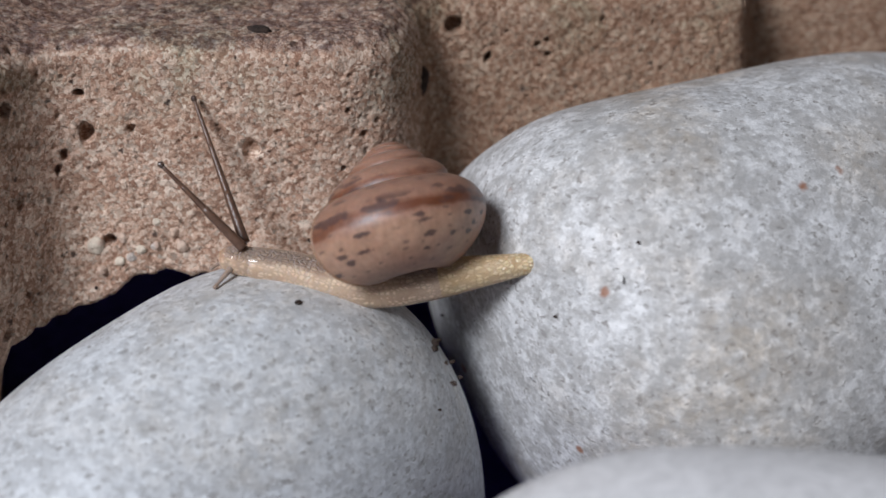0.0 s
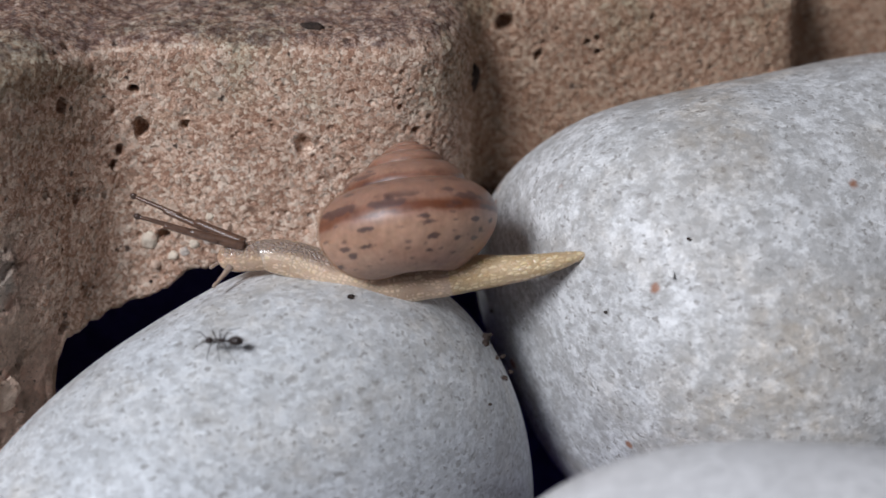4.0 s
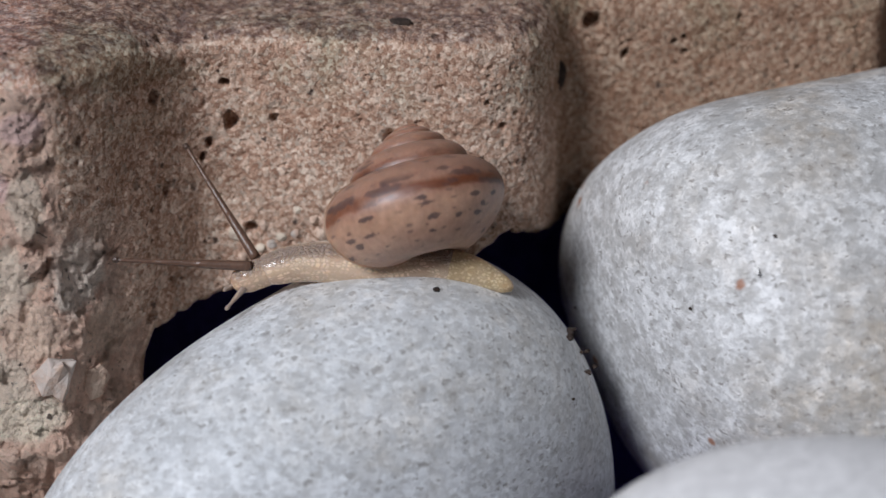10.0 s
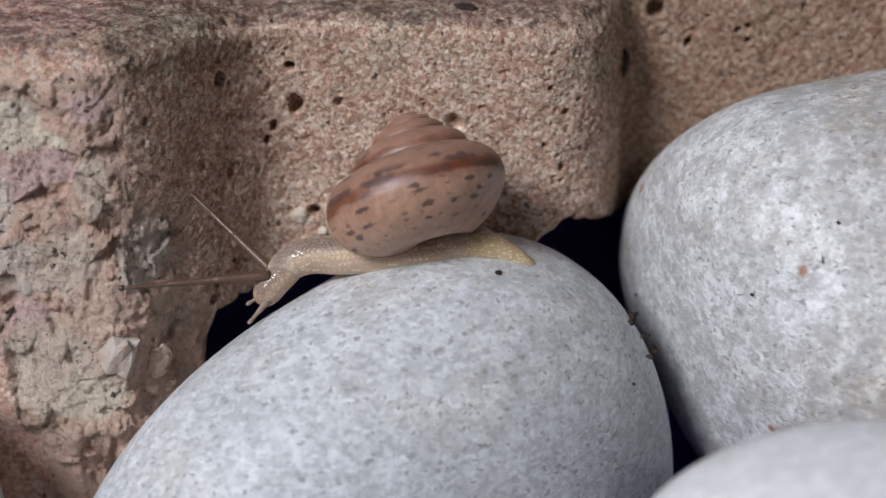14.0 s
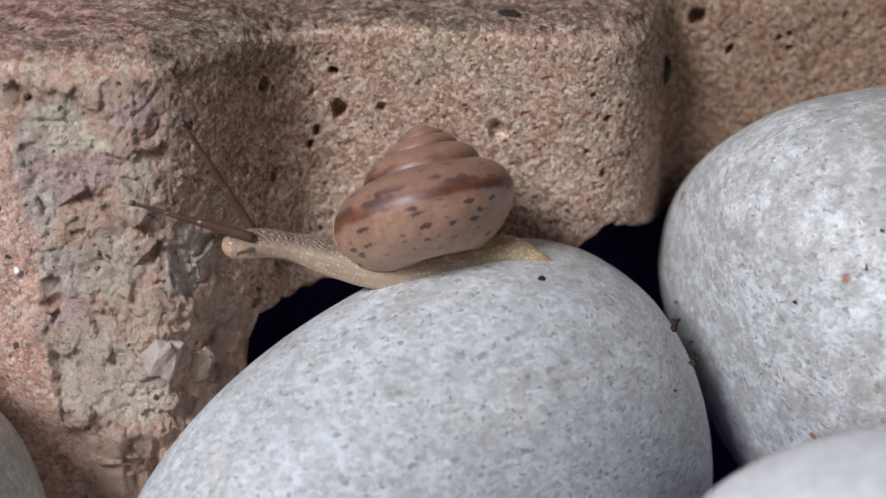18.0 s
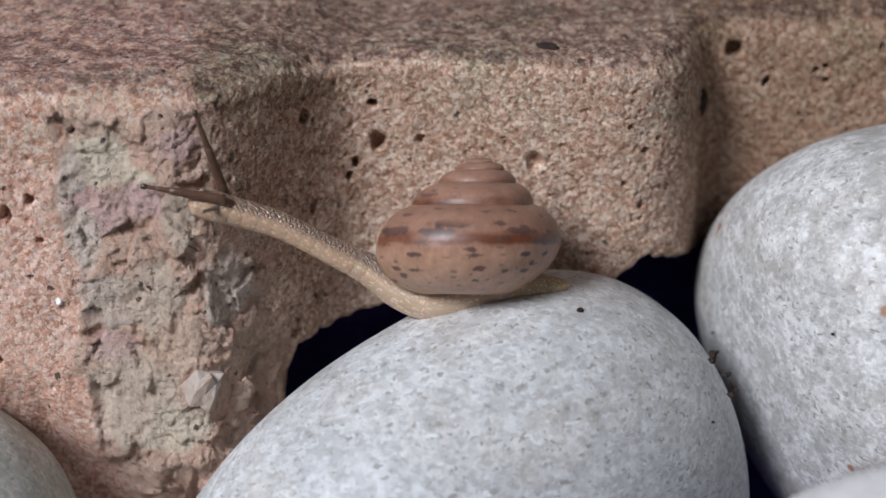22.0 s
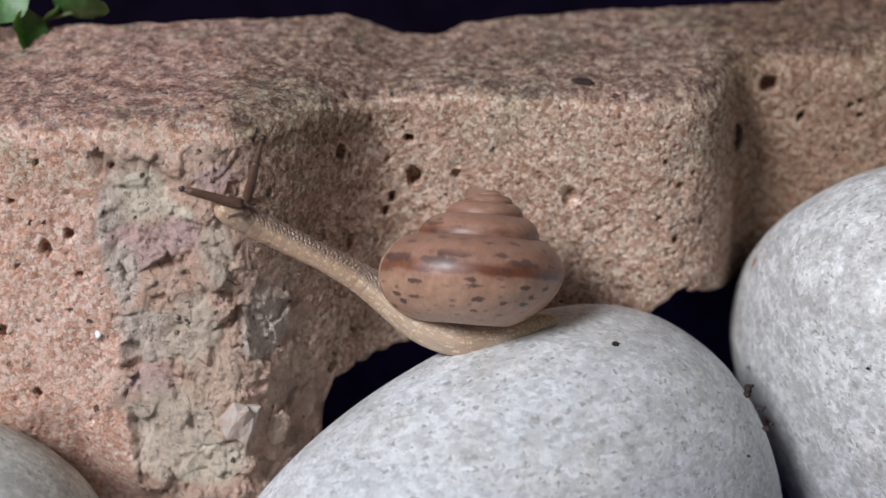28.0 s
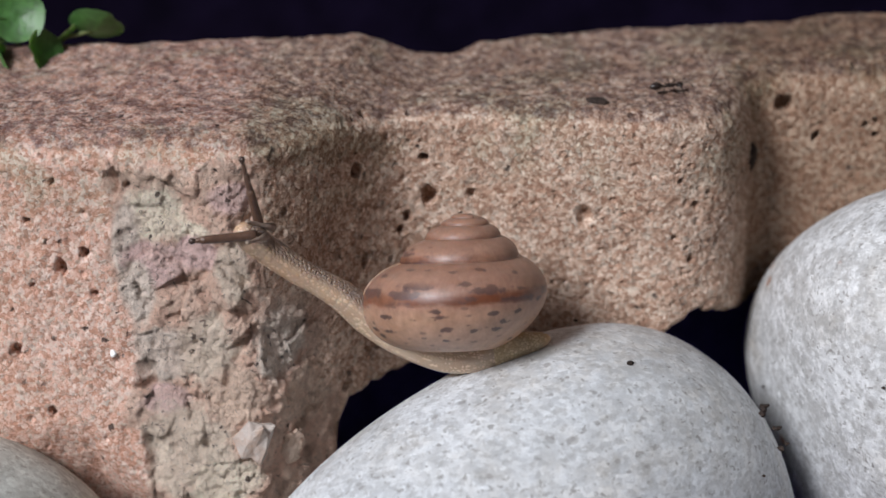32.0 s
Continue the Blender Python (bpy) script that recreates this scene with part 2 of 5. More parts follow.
    colour = m.mix(m.maths("MULTIPLY", chip, 0.94), colour, rub)
    pore = m.ramp(m.cells(640, vector=bent.outputs[1]).outputs["Distance"], (0.10, 1.0), (0.18, 0.0))
    holes = m.maths("MULTIPLY", pore, m.ramp(m.noise(420, 2), (0.50, 0.0), (0.56, 1.0)))
    colour = m.mix(m.maths("MULTIPLY", holes, 0.9), colour, (0.06, 0.035, 0.028))
    h = m.maths("ADD", m.maths("MULTIPLY", sand, 0.9), m.maths("SUBTRACT", m.maths("MULTIPLY", tone, 0.35), m.maths("MULTIPLY", dome, 0.12)))
    h = m.maths("SUBTRACT", h, m.maths("ADD", m.maths("MULTIPLY", holes, 1.3), m.maths("MULTIPLY", hollow, 0.4)))
    n1 = m.bump(h, 0.00015, 0.9)
    n1 = m.bump(m.maths("MULTIPLY", m.noise(1500, 6, 0.75), chip), 0.0004, 0.8, n1)
    return m.done(colour, m.ramp(tone, (0.5, 0.8), (0.95, 0.45)), n1, Specular_IOR_Level=0.4)


EDGING = edging_stone()


def rubble(name, base, pale, dark):
    m = Nodes(name)
    c = m.mix(m.ramp(m.noise(700, 5, 0.7), (0.35, 0.0), (0.65, 1.0)), base, pale)
    c = m.mix(m.ramp(m.noise(1600, 3), (0.3, 1.0), (0.42, 0.0)), c, dark)
    c = m.mix(m.ramp(m.noise(420, 4, 0.7), (0.48, 0.0), (0.62, 0.75)), c, (0.56, 0.39, 0.29))
    return m.done(c, 0.8, m.bump(m.noise(1300, 5, 0.7), 0.0004, 0.8))


GREY_RUBBLE = rubble("grey_rubble", (0.48, 0.42, 0.37), (0.62, 0.56, 0.50), (0.27, 0.21, 0.18))
CREAM_RUBBLE = rubble("cream_rubble", (0.62, 0.53, 0.42), (0.76, 0.67, 0.54), (0.36, 0.28, 0.20))
BUFF_RUBBLE = rubble("buff_rubble", (0.56, 0.41, 0.31), (0.68, 0.54, 0.43), (0.30, 0.19, 0.14))
QUARTZ = rubble("white_quartz", (0.52, 0.44, 0.39), (0.66, 0.59, 0.53), (0.34, 0.27, 0.22))


def marble(name, white, seed, flecks=0.5, grey=0.5, warm=0.3, rusty=0.0):
    """Tumbled white marble: sugary crystals, ragged white clouds in greyer ground, short grey-brown flecks, buff stains, rust spots."""
    m = Nodes(name)
    v = m.shift((1, 1, 1), (seed, seed * 2, seed * 3))
    flat = m.shift((0.85, 1.0, 1.25))
    tone = lambda k, r_=1.0, g_=1.0, b_=1.0: (min(0.9, k * white[0] * r_), min(0.9, k * white[1] * g_), min(0.9, k * white[2] * b_))
    patch = m.noise(70, 6, 0.66, v, 0.6)
    c = m.mix(m.ramp(patch, (0.44, 0.0), (0.54, grey)), tone(1.0), tone(0.72, 1.0, 0.985, 0.955))
    ragged = m.noise(400, 8, 0.80, v, 0.1)
    c = m.mix(m.ramp(ragged, (0.43, 0.75 * grey + 0.36 * flecks), (0.53, 0.0)), c, tone(0.66, 1.0, 0.98, 0.95))
    c = m.mix(m.ramp(ragged, (0.51, 0.0), (0.59, 0.40 * grey + 0.35)), c, tone(1.20))
    sugar = m.cells(2300, vector=flat)
    c = m.mix(1.0, c, m.ramp(m.axis(sugar.outputs["Color"], 0), (0.0, 0.82), (0.6, 1.0), (1.0, 1.12)), "MULTIPLY")
    cloud = m.noise(900, 6, 0.75, flat, 0.4)
    c = m.mix(m.ramp(cloud, (0.38, flecks), (0.46, 0.0)), c, tone(0.60, 1.0, 0.97, 0.93))
    fleck = m.noise(1700, 3, 0.6, flat, 0.3)
    c = m.mix(m.ramp(fleck, (0.35, 1.2 * flecks), (0.385, 0.0)), c, tone(0.48, 1.0, 0.955, 0.91))
    bent = m.maths("MULTIPLY", m.maths("SUBTRACT", m.noise(1500, 3, 0.6, flat), 0.5), 0.9)
    for scale, size, share in ((560, 0.08, 0.55), (1000, 0.10, 0.70)):
        spot = m.cells(scale, vector=flat)
        inside = m.ramp(m.maths("ADD", spot.outputs["Distance"], bent), (size, 1.0), (size + 0.07, 0.0))
        some = m.ramp(m.axis(spot.outputs["Color"], 0), (share, 0.0), (share + 0.12, flecks))
        c = m.mix(m.maths("MULTIPLY", inside, some), c, tone(0.46, 1.0, 0.95, 0.91))
    stain = m.maths("MULTIPLY", m.ramp(m.noise(70, 5, 0.62, v), (0.47, 0.0), (0.64, warm)), m.ramp(m.noise(600, 5, 0.7, v), (0.36, 0.15), (0.62, 1.0)))
    c = m.mix(stain, c, m.mix(1.0, c, (0.88, 0.77, 0.63), "MULTIPLY"))
    far = m.maths("ADD", m.cells(170, vector=v).outputs["Distance"], m.maths("MULTIPLY", m.noise(1100, 3, 0.6, v), 0.10))
    rust = m.maths("MULTIPLY", m.ramp(far, (0.11, 1.0), (0.15, 0.0)), m.ramp(m.noise(90, 2, 0.5, v), (0.34, 0.0), (0.42, rusty)))
    c = m.mix(rust, c, (0.30, 0.13, 0.065))
    h = m.maths("ADD", m.noise(1500, 5, 0.68, flat), m.maths("ADD", m.maths("MULTIPLY", m.noise(350, 3, 0.5, v), 1.2), m.maths("MULTIPLY", m.ramp(fleck, (0.28, 0.0), (0.40, 1.0)), 0.5 * flecks)))
    return m.done(c, m.ramp(m.axis(sugar.outputs["Color"], 1), (0.2, 0.38), (0.8, 0.58)), m.bump(h, 0.00004 + 0.00008 * flecks, 0.8), Specular_IOR_Level=0.45)


def soil_material():
    m = Nodes("soil_gap_tint")
    # blue-black near the pebbles is the gaps' shade put into the soil colour
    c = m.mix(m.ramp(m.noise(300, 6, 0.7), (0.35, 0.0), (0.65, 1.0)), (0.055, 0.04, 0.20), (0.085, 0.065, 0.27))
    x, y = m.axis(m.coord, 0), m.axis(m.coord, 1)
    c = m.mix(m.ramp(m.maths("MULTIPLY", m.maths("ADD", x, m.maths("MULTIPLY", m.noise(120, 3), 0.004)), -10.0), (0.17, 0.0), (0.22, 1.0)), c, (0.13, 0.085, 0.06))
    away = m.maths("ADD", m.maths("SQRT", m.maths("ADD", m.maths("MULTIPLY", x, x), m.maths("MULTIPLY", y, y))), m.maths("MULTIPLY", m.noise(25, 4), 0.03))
    outer_soil = m.mix(m.ramp(m.noise(40, 8, 0.7), (0.35, 0.0), (0.65, 1.0)), (0.045, 0.032, 0.024), (0.10, 0.075, 0.055))
    c = m.mix(m.ramp(away, (0.09, 0.0), (0.12, 1.0)), c, outer_soil)
    return m.done(c, 0.95, m.bump(m.noise(500, 6, 0.7), 0.002, 0.8), Specular_IOR_Level=0.1)


def snail_skin(name, low, high, stripe=0.0):
    """Wet translucent skin with pale raised tubercles; stripe greys the top of the neck, where the wet warts glisten."""
    m = Nodes(name)
    run = m.tree.nodes.new("ShaderNodeAttribute")
    run.attribute_name = "skin"
    v = m.shift((0.78, 1.2, 1.2), vector=run.outputs["Vector"])
    net = m.cells(3000, "DISTANCE_TO_EDGE", vector=v).outputs["Distance"]
    wart = m.cells(3000, vector=v)
    c = m.mix(m.ramp(m.noise(420, 4, vector=v), (0.38, 0.0), (0.62, 1.0)), low, high)
    c = m.mix(m.ramp(net, (0.02, 0.18), (0.14, 0.0)), c, (0.80 * low[0], 0.72 * low[1], 0.62 * low[2]))
    bright = m.maths("MULTIPLY", m.ramp(m.axis(wart.outputs["Color"], 0), (0.36, 0.0), (0.62, 1.0)), m.ramp(net, (0.07, 0.0), (0.20, 0.85)))
    c = m.mix(bright, c, (min(0.8, 1.32 * high[0]), min(0.75, 1.36 * high[1]), min(0.6, 1.34 * high[2])))
    wet = 0.40
    if stripe:
        up, side = m.axis(m.coord, 2), m.maths("ABSOLUTE", m.axis(m.coord, 1))
        band = m.maths("MULTIPLY", m.ramp(m.maths("MULTIPLY", up, 1000.0), (0.50, 0.0), (0.95, 1.0)), m.ramp(m.maths("MULTIPLY", side, 1000.0), (0.4, 1.0), (1.0, 0.0)))
        c = m.mix(m.maths("MULTIPLY", band, stripe), c, (0.25, 0.19, 0.16))
        wet = m.ramp(band, (0.0, 0.14), (1.0, 1.2))
    h = m.maths("ADD", m.ramp(net, (0.0, 0.0), (0.3, 1.0)), m.maths("MULTIPLY", m.axis(wart.outputs["Color"], 1), 0.5))
    return m.done(c, m.ramp(m.axis(wart.outputs["Color"], 2), (0.3, 0.34), (0.8, 0.52)), m.bump(m.maths("MULTIPLY", h, wet), 0.00011, 0.8), Coat_Weight=0.32, Coat_Roughness=0.12, Subsurface_Weight=0.45, Subsurface_Scale=0.0010, Subsurface_Radius=(1.0, 0.68, 0.38), Specular_IOR_Level=0.5)


def stalk_skin(name, colour):
    m = Nodes(name)
    c = m.mix(m.ramp(m.noise(2400, 3), (0.4, 0.0), (0.6, 1.0)), tuple(0.75 * v for v in colour), colour)
    return m.done(c, 0.32, m.bump(m.noise(5000, 3), 0.00006, 0.7), Subsurface_Weight=0.2, Subsurface_Scale=0.0006, Subsurface_Radius=(1.0, 0.7, 0.4))


def shell_material():
    """Thin horny shell: pale below, greyer above, a broken orange-brown band round the shoulder and along the seam, slate freckles."""
    m = Nodes("banded_shell")
    uv = m.tree.nodes.new("ShaderNodeUVMap").outputs[0]
    across = m.axis(uv, 1)
    wob = m.maths("ADD", across, m.maths("MULTIPLY", m.maths("SUBTRACT", m.noise(420, 4, 0.6), 0.5), 0.045))
    streak = m.noise(14, 5, 0.7, m.shift((9, 1.5, 1), vector=uv))
    c = m.mix(m.ramp(streak, (0.35, 0.0), (0.65, 1.0)), (0.275, 0.145, 0.098), (0.385, 0.222, 0.153))
    c = m.mix(m.ramp(wob, (0.27, 0.0), (0.36, 0.6), (0.47, 0.1)), c, (0.36, 0.215, 0.155))
    c = m.mix(m.ramp(wob, (0.0, 0.9), (0.20, 0.85), (0.255, 0.0)), c, m.mix(m.ramp(streak, (0.3, 0.0), (0.7, 1.0)), (0.42, 0.25, 0.165), (0.52, 0.335, 0.228)))
    band = m.ramp(wob, (0.243, 0.0), (0.257, 1.0), (0.282, 1.0), (0.305, 0.0))
    fade = m.ramp(m.noise(5, 4, 0.65, m.shift((3, 0.4, 1), vector=uv)), (0.36, 0.60), (0.55, 1.0))
    last = m.ramp(m.maths("DIVIDE", m.axis(uv, 0), 4.3), (0.70, 0.0), (0.76, 1.0))
    c = m.mix(m.maths("MULTIPLY", m.maths("MULTIPLY", band, fade), m.ramp(last, (0.0, 0.40), (1.0, 1.0))), c, (0.175, 0.058, 0.024))
    seam = m.ramp(wob, (0.425, 0.0), (0.455, 1.0), (0.53, 0.2))
    c = m.mix(m.maths("MULTIPLY", seam, m.ramp(m.noise(7, 3, 0.6, m.shift((3, 0.3, 1), vector=uv)), (0.35, 0.10), (0.6, 0.35))), c, (0.26, 0.105, 0.045))

    def freckles(sx, sy, size, share, near, far, ragged=0.95):
        flat = m.tree.nodes.new("ShaderNodeTexVoronoi")
        flat.voronoi_dimensions = "2D"
        flat.inputs["Scale"].default_value = 1.0
        m.link(m.shift((sx, sy, 1), (0, 0, 0.12), uv), flat.inputs["Vector"])
        some = m.ramp(m.axis(flat.outputs["Color"], 0), (share, 0.0), (share + 0.04, 1.0))
        edge = m.maths("ADD", flat.outputs["Distance"], m.maths("MULTIPLY", m.maths("SUBTRACT", m.noise(1500, 4, 0.6), 0.5), ragged))
        spot = m.maths("MULTIPLY", m.ramp(edge, (size, 1.0), (size + 0.1, 0.0)), some)
        return m.maths("MULTIPLY", spot, m.ramp(wob, (near - 0.02, 0.0), (near, 1.0), (far, 1.0), (far + 0.03, 0.0)))

    slate = (0.090, 0.054, 0.050)
    c = m.mix(m.maths("MULTIPLY", freckles(19, 25, 0.155, 0.55, 0.06, 0.25), 0.88), c, slate)
    c = m.mix(m.maths("MULTIPLY", freckles(31, 37, 0.12, 0.70, 0.03, 0.25), 0.7), c, (0.155, 0.09, 0.07))
    c = m.mix(m.maths("MULTIPLY", m.maths("MULTIPLY", freckles(17, 22, 0.15, 0.55, 0.27, 0.40), last), 0.65), c, slate)
    c = m.mix(m.maths("MULTIPLY", m.maths("MULTIPLY", freckles(9, 17, 0.25, 0.25, 0.262, 0.318, 0.9), last), 0.72), c, (0.080, 0.047, 0.046))
    c = m.mix(m.ramp(m.noise(300, 4, 0.65), (0.42, 0.0), (0.68, 0.40)), c, m.mix(1.0, c, (0.80, 0.72, 0.70), "MULTIPLY"))
    c = m.mix(1.0, c, m.ramp(m.noise(1100, 4, 0.7), (0.3, 0.80), (0.5, 1.0), (0.7, 1.16)), "MULTIPLY")
    rib = m.maths("ADD", m.noise(60, 3, 0.6, m.shift((14, 0.6, 1), vector=uv)), m.maths("MULTIPLY", m.noise(700, 4, 0.6), 0.8))
    return m.done(c, m.ramp(streak, (0.3, 0.34), (0.7, 0.48)), m.bump(rib, 0.00006, 0.4), Coat_Weight=0.22, Coat_Roughness=0.30, Subsurface_Weight=0.40, Subsurface_Scale=0.0012, Subsurface_Radius=(1.0, 0.55, 0.33), Specular_IOR_Level=0.5)


def plain(name, colour, rough=0.6, scale=800, vary=0.25, relief=0.0001, **more):
    m = Nodes(name)
    c = m.mix(m.ramp(m.noise(scale, 4), (0.35, 0.0), (0.65, 1.0)), tuple(v * (1 - vary) for v in colour), tuple(min(1, v * (1 + vary)) for v in colour))
    return m.done(c, rough, m.bump(m.noise(scale * 2, 3), relief, 0.6), **more)


SOIL = soil_material()
SKIN = snail_skin("snail_skin", (0.47, 0.305, 0.20), (0.57, 0.40, 0.275), 0.65)
TAIL_SKIN = snail_skin("snail_tail_skin", (0.54, 0.375, 0.205), (0.63, 0.465, 0.285))
NECK_SKIN = snail_skin("snail_neck_skin", (0.47, 0.325, 0.22), (0.60, 0.45, 0.325), 0.75)
STALK = stalk_skin("eyestalk_skin", (0.14, 0.080, 0.054))
FEELER = stalk_skin("feeler_skin", (0.40, 0.31, 0.25))
EYE = plain("eye_black", (0.07, 0.045, 0.035), 0.25, 3000)
SHELL = shell_material()
LIP = plain("shell_lip", (0.33, 0.20, 0.125), 0.35, 1500)
ANT = plain("ant_black", (0.022, 0.014, 0.012), 0.28, 3000)
CRUMB = plain("dark_crumb", (0.035, 0.022, 0.016), 0.9, 2500, 0.5, 0.0003)
FLAKE = plain("white_flake", (0.85, 0.85, 0.83), 0.35, 2000, 0.08)
LEAF = plain("green_leaf", (0.060, 0.155, 0.035), 0.45, 900, 0.3, 0.0001, Subsurface_Weight=0.2, Subsurface_Scale=0.001, Subsurface_Radius=(0.5, 1.0, 0.2))
STEM = plain("plant_stem", (0.13, 0.16, 0.05), 0.6, 1200)
# shade of the gap behind the blocks, put into a near-black colour
GAP_DARK = plain("gap_backing", (0.0050, 0.0030, 0.0115), 0.9, 150, 0.35, 0.0006, Specular_IOR_Level=0.05)

# ---- ground: one sheet of soil, banked up behind under the blocks ----
def ground_height(x, y):
    z = 0.003 + 0.040 * step_smooth(0.010, 0.020, y) * step_smooth(0.9, 0.2, np.abs(x))
    z = z + 0.0169 * np.exp(-((x - 0.0418) ** 2 + (y - 0.0017) ** 2) / 0.013**2) + 0.018 * np.exp(-((x - 0.042) ** 2 + (y + 0.052) ** 2) / 0.012**2)
    z = z + 0.008 * np.exp(-((x + 0.055) ** 2 + (y + 0.02) ** 2) / 0.012**2)
    near = np.exp(-(x**2 + y**2) / 0.3**2)
    p = np.stack([x, y, 0 * x], 1)
    return z + near * (0.0016 * vnoise(p, 0.008, 3) + 0.0006 * vnoise(p, 0.002, 4))


ticks = np.unique(np.concatenate([np.linspace(-0.09, 0.12, 120), np.linspace(-0.5, 0.5, 41), -np.geomspace(0.6, 400, 14), np.geomspace(0.6, 400, 14)]))
gx, gy = np.meshgrid(ticks, ticks, indexing="ij")
gx, gy = gx.ravel(), gy.ravel()
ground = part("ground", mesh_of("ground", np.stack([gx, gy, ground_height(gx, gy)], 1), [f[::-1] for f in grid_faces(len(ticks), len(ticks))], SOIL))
tagged(ground, "brown soil, with the blue-black shade of the pebble gaps coloured in", "ground", kind="structure")


# ---- cast-stone edging: one block whose front steps in and out in three lobes ----
def cells_at(p, size, seed):
    """At rows of points: the distance to the nearest scattered seed (in cells), three random numbers of that seed, and the way from it."""
    q = np.asarray(p, float) / size
    base = np.floor(q).astype(np.int64)
    best = np.full(len(q), 9.0)
    pick, away = np.zeros((len(q), 3)), np.zeros((len(q), 3))
    for dx in (-1, 0, 1):
        for dy in (-1, 0, 1):
            for dz in (-1, 0, 1):
                c = base + np.array((dx, dy, dz))
                jit = np.stack([lattice(c[:, 0], c[:, 1], c[:, 2], seed + k) for k in range(3)], 1)
                d = q - (c + 0.5 + 0.46 * jit)
                gap = np.sqrt((d**2).sum(1))
                near = gap < best
                best = np.where(near, gap, best)
                pick[near], away[near] = jit[near], d[near] * size
    return best, pick, away


def at(s, *pairs):
    """Values in millimetres at the places s, in millimetres too, joined by straight lines; returned in metres."""
    return np.interp(s * 1e3, [a for a, _ in pairs], [b for _, b in pairs]) * 1e-3


def edging_plan():
    """The front line of the block from above, its corners worn round, with how far each point leans, stands and reaches."""
    corners = np.array([(-95, -8.2), (-21.0, -8.2), (-10.3, 4.7), (13.2, 2.6), (17.8, 5.2), (20.4, 14.1), (48.6, 14.1), (50.6, 23.0), (95, 24.0)]) * 1e-3
    legs = np.linalg.norm(np.diff(corners, axis=0), axis=1)
    run = np.r_[0, np.cumsum(legs)]
    d = 0.00014
    dense = np.arange(0, run[-1], d)
    raw = np.stack([np.interp(dense, run, corners[:, 0]), np.interp(dense, run, corners[:, 1])], 1)
    wear = np.interp(dense, run, [1.0, 1.5, 1.8, 2.2, 2.2, 1.6, 1.6, 1.8, 1.5]) * 1e-3
    soft = raw.copy()
    taps = np.linspace(-2.4, 2.4, 33)
    w = np.exp(-(taps**2) / 2)
    for c in (0, 1):
        soft[:, c] = sum(wk * np.interp(dense + tk * wear, dense, raw[:, c]) for tk, wk in zip(taps, w)) / w.sum()
    keep = (np.abs(soft[:, 0] - 0.003) < 0.0505) | (np.arange(len(dense)) % 12 == 0)
    wide = soft.copy()
    for c in (0, 1):
        wide[:, c] = np.convolve(np.pad(soft[:, c], 10, mode="edge"), np.ones(21) / 21, mode="valid")
    way = np.gradient(wide, axis=0)
    way /= np.linalg.norm(way, axis=1)[:, None]
    return soft[keep], np.stack([-way[:, 1], way[:, 0]], 1)[keep]


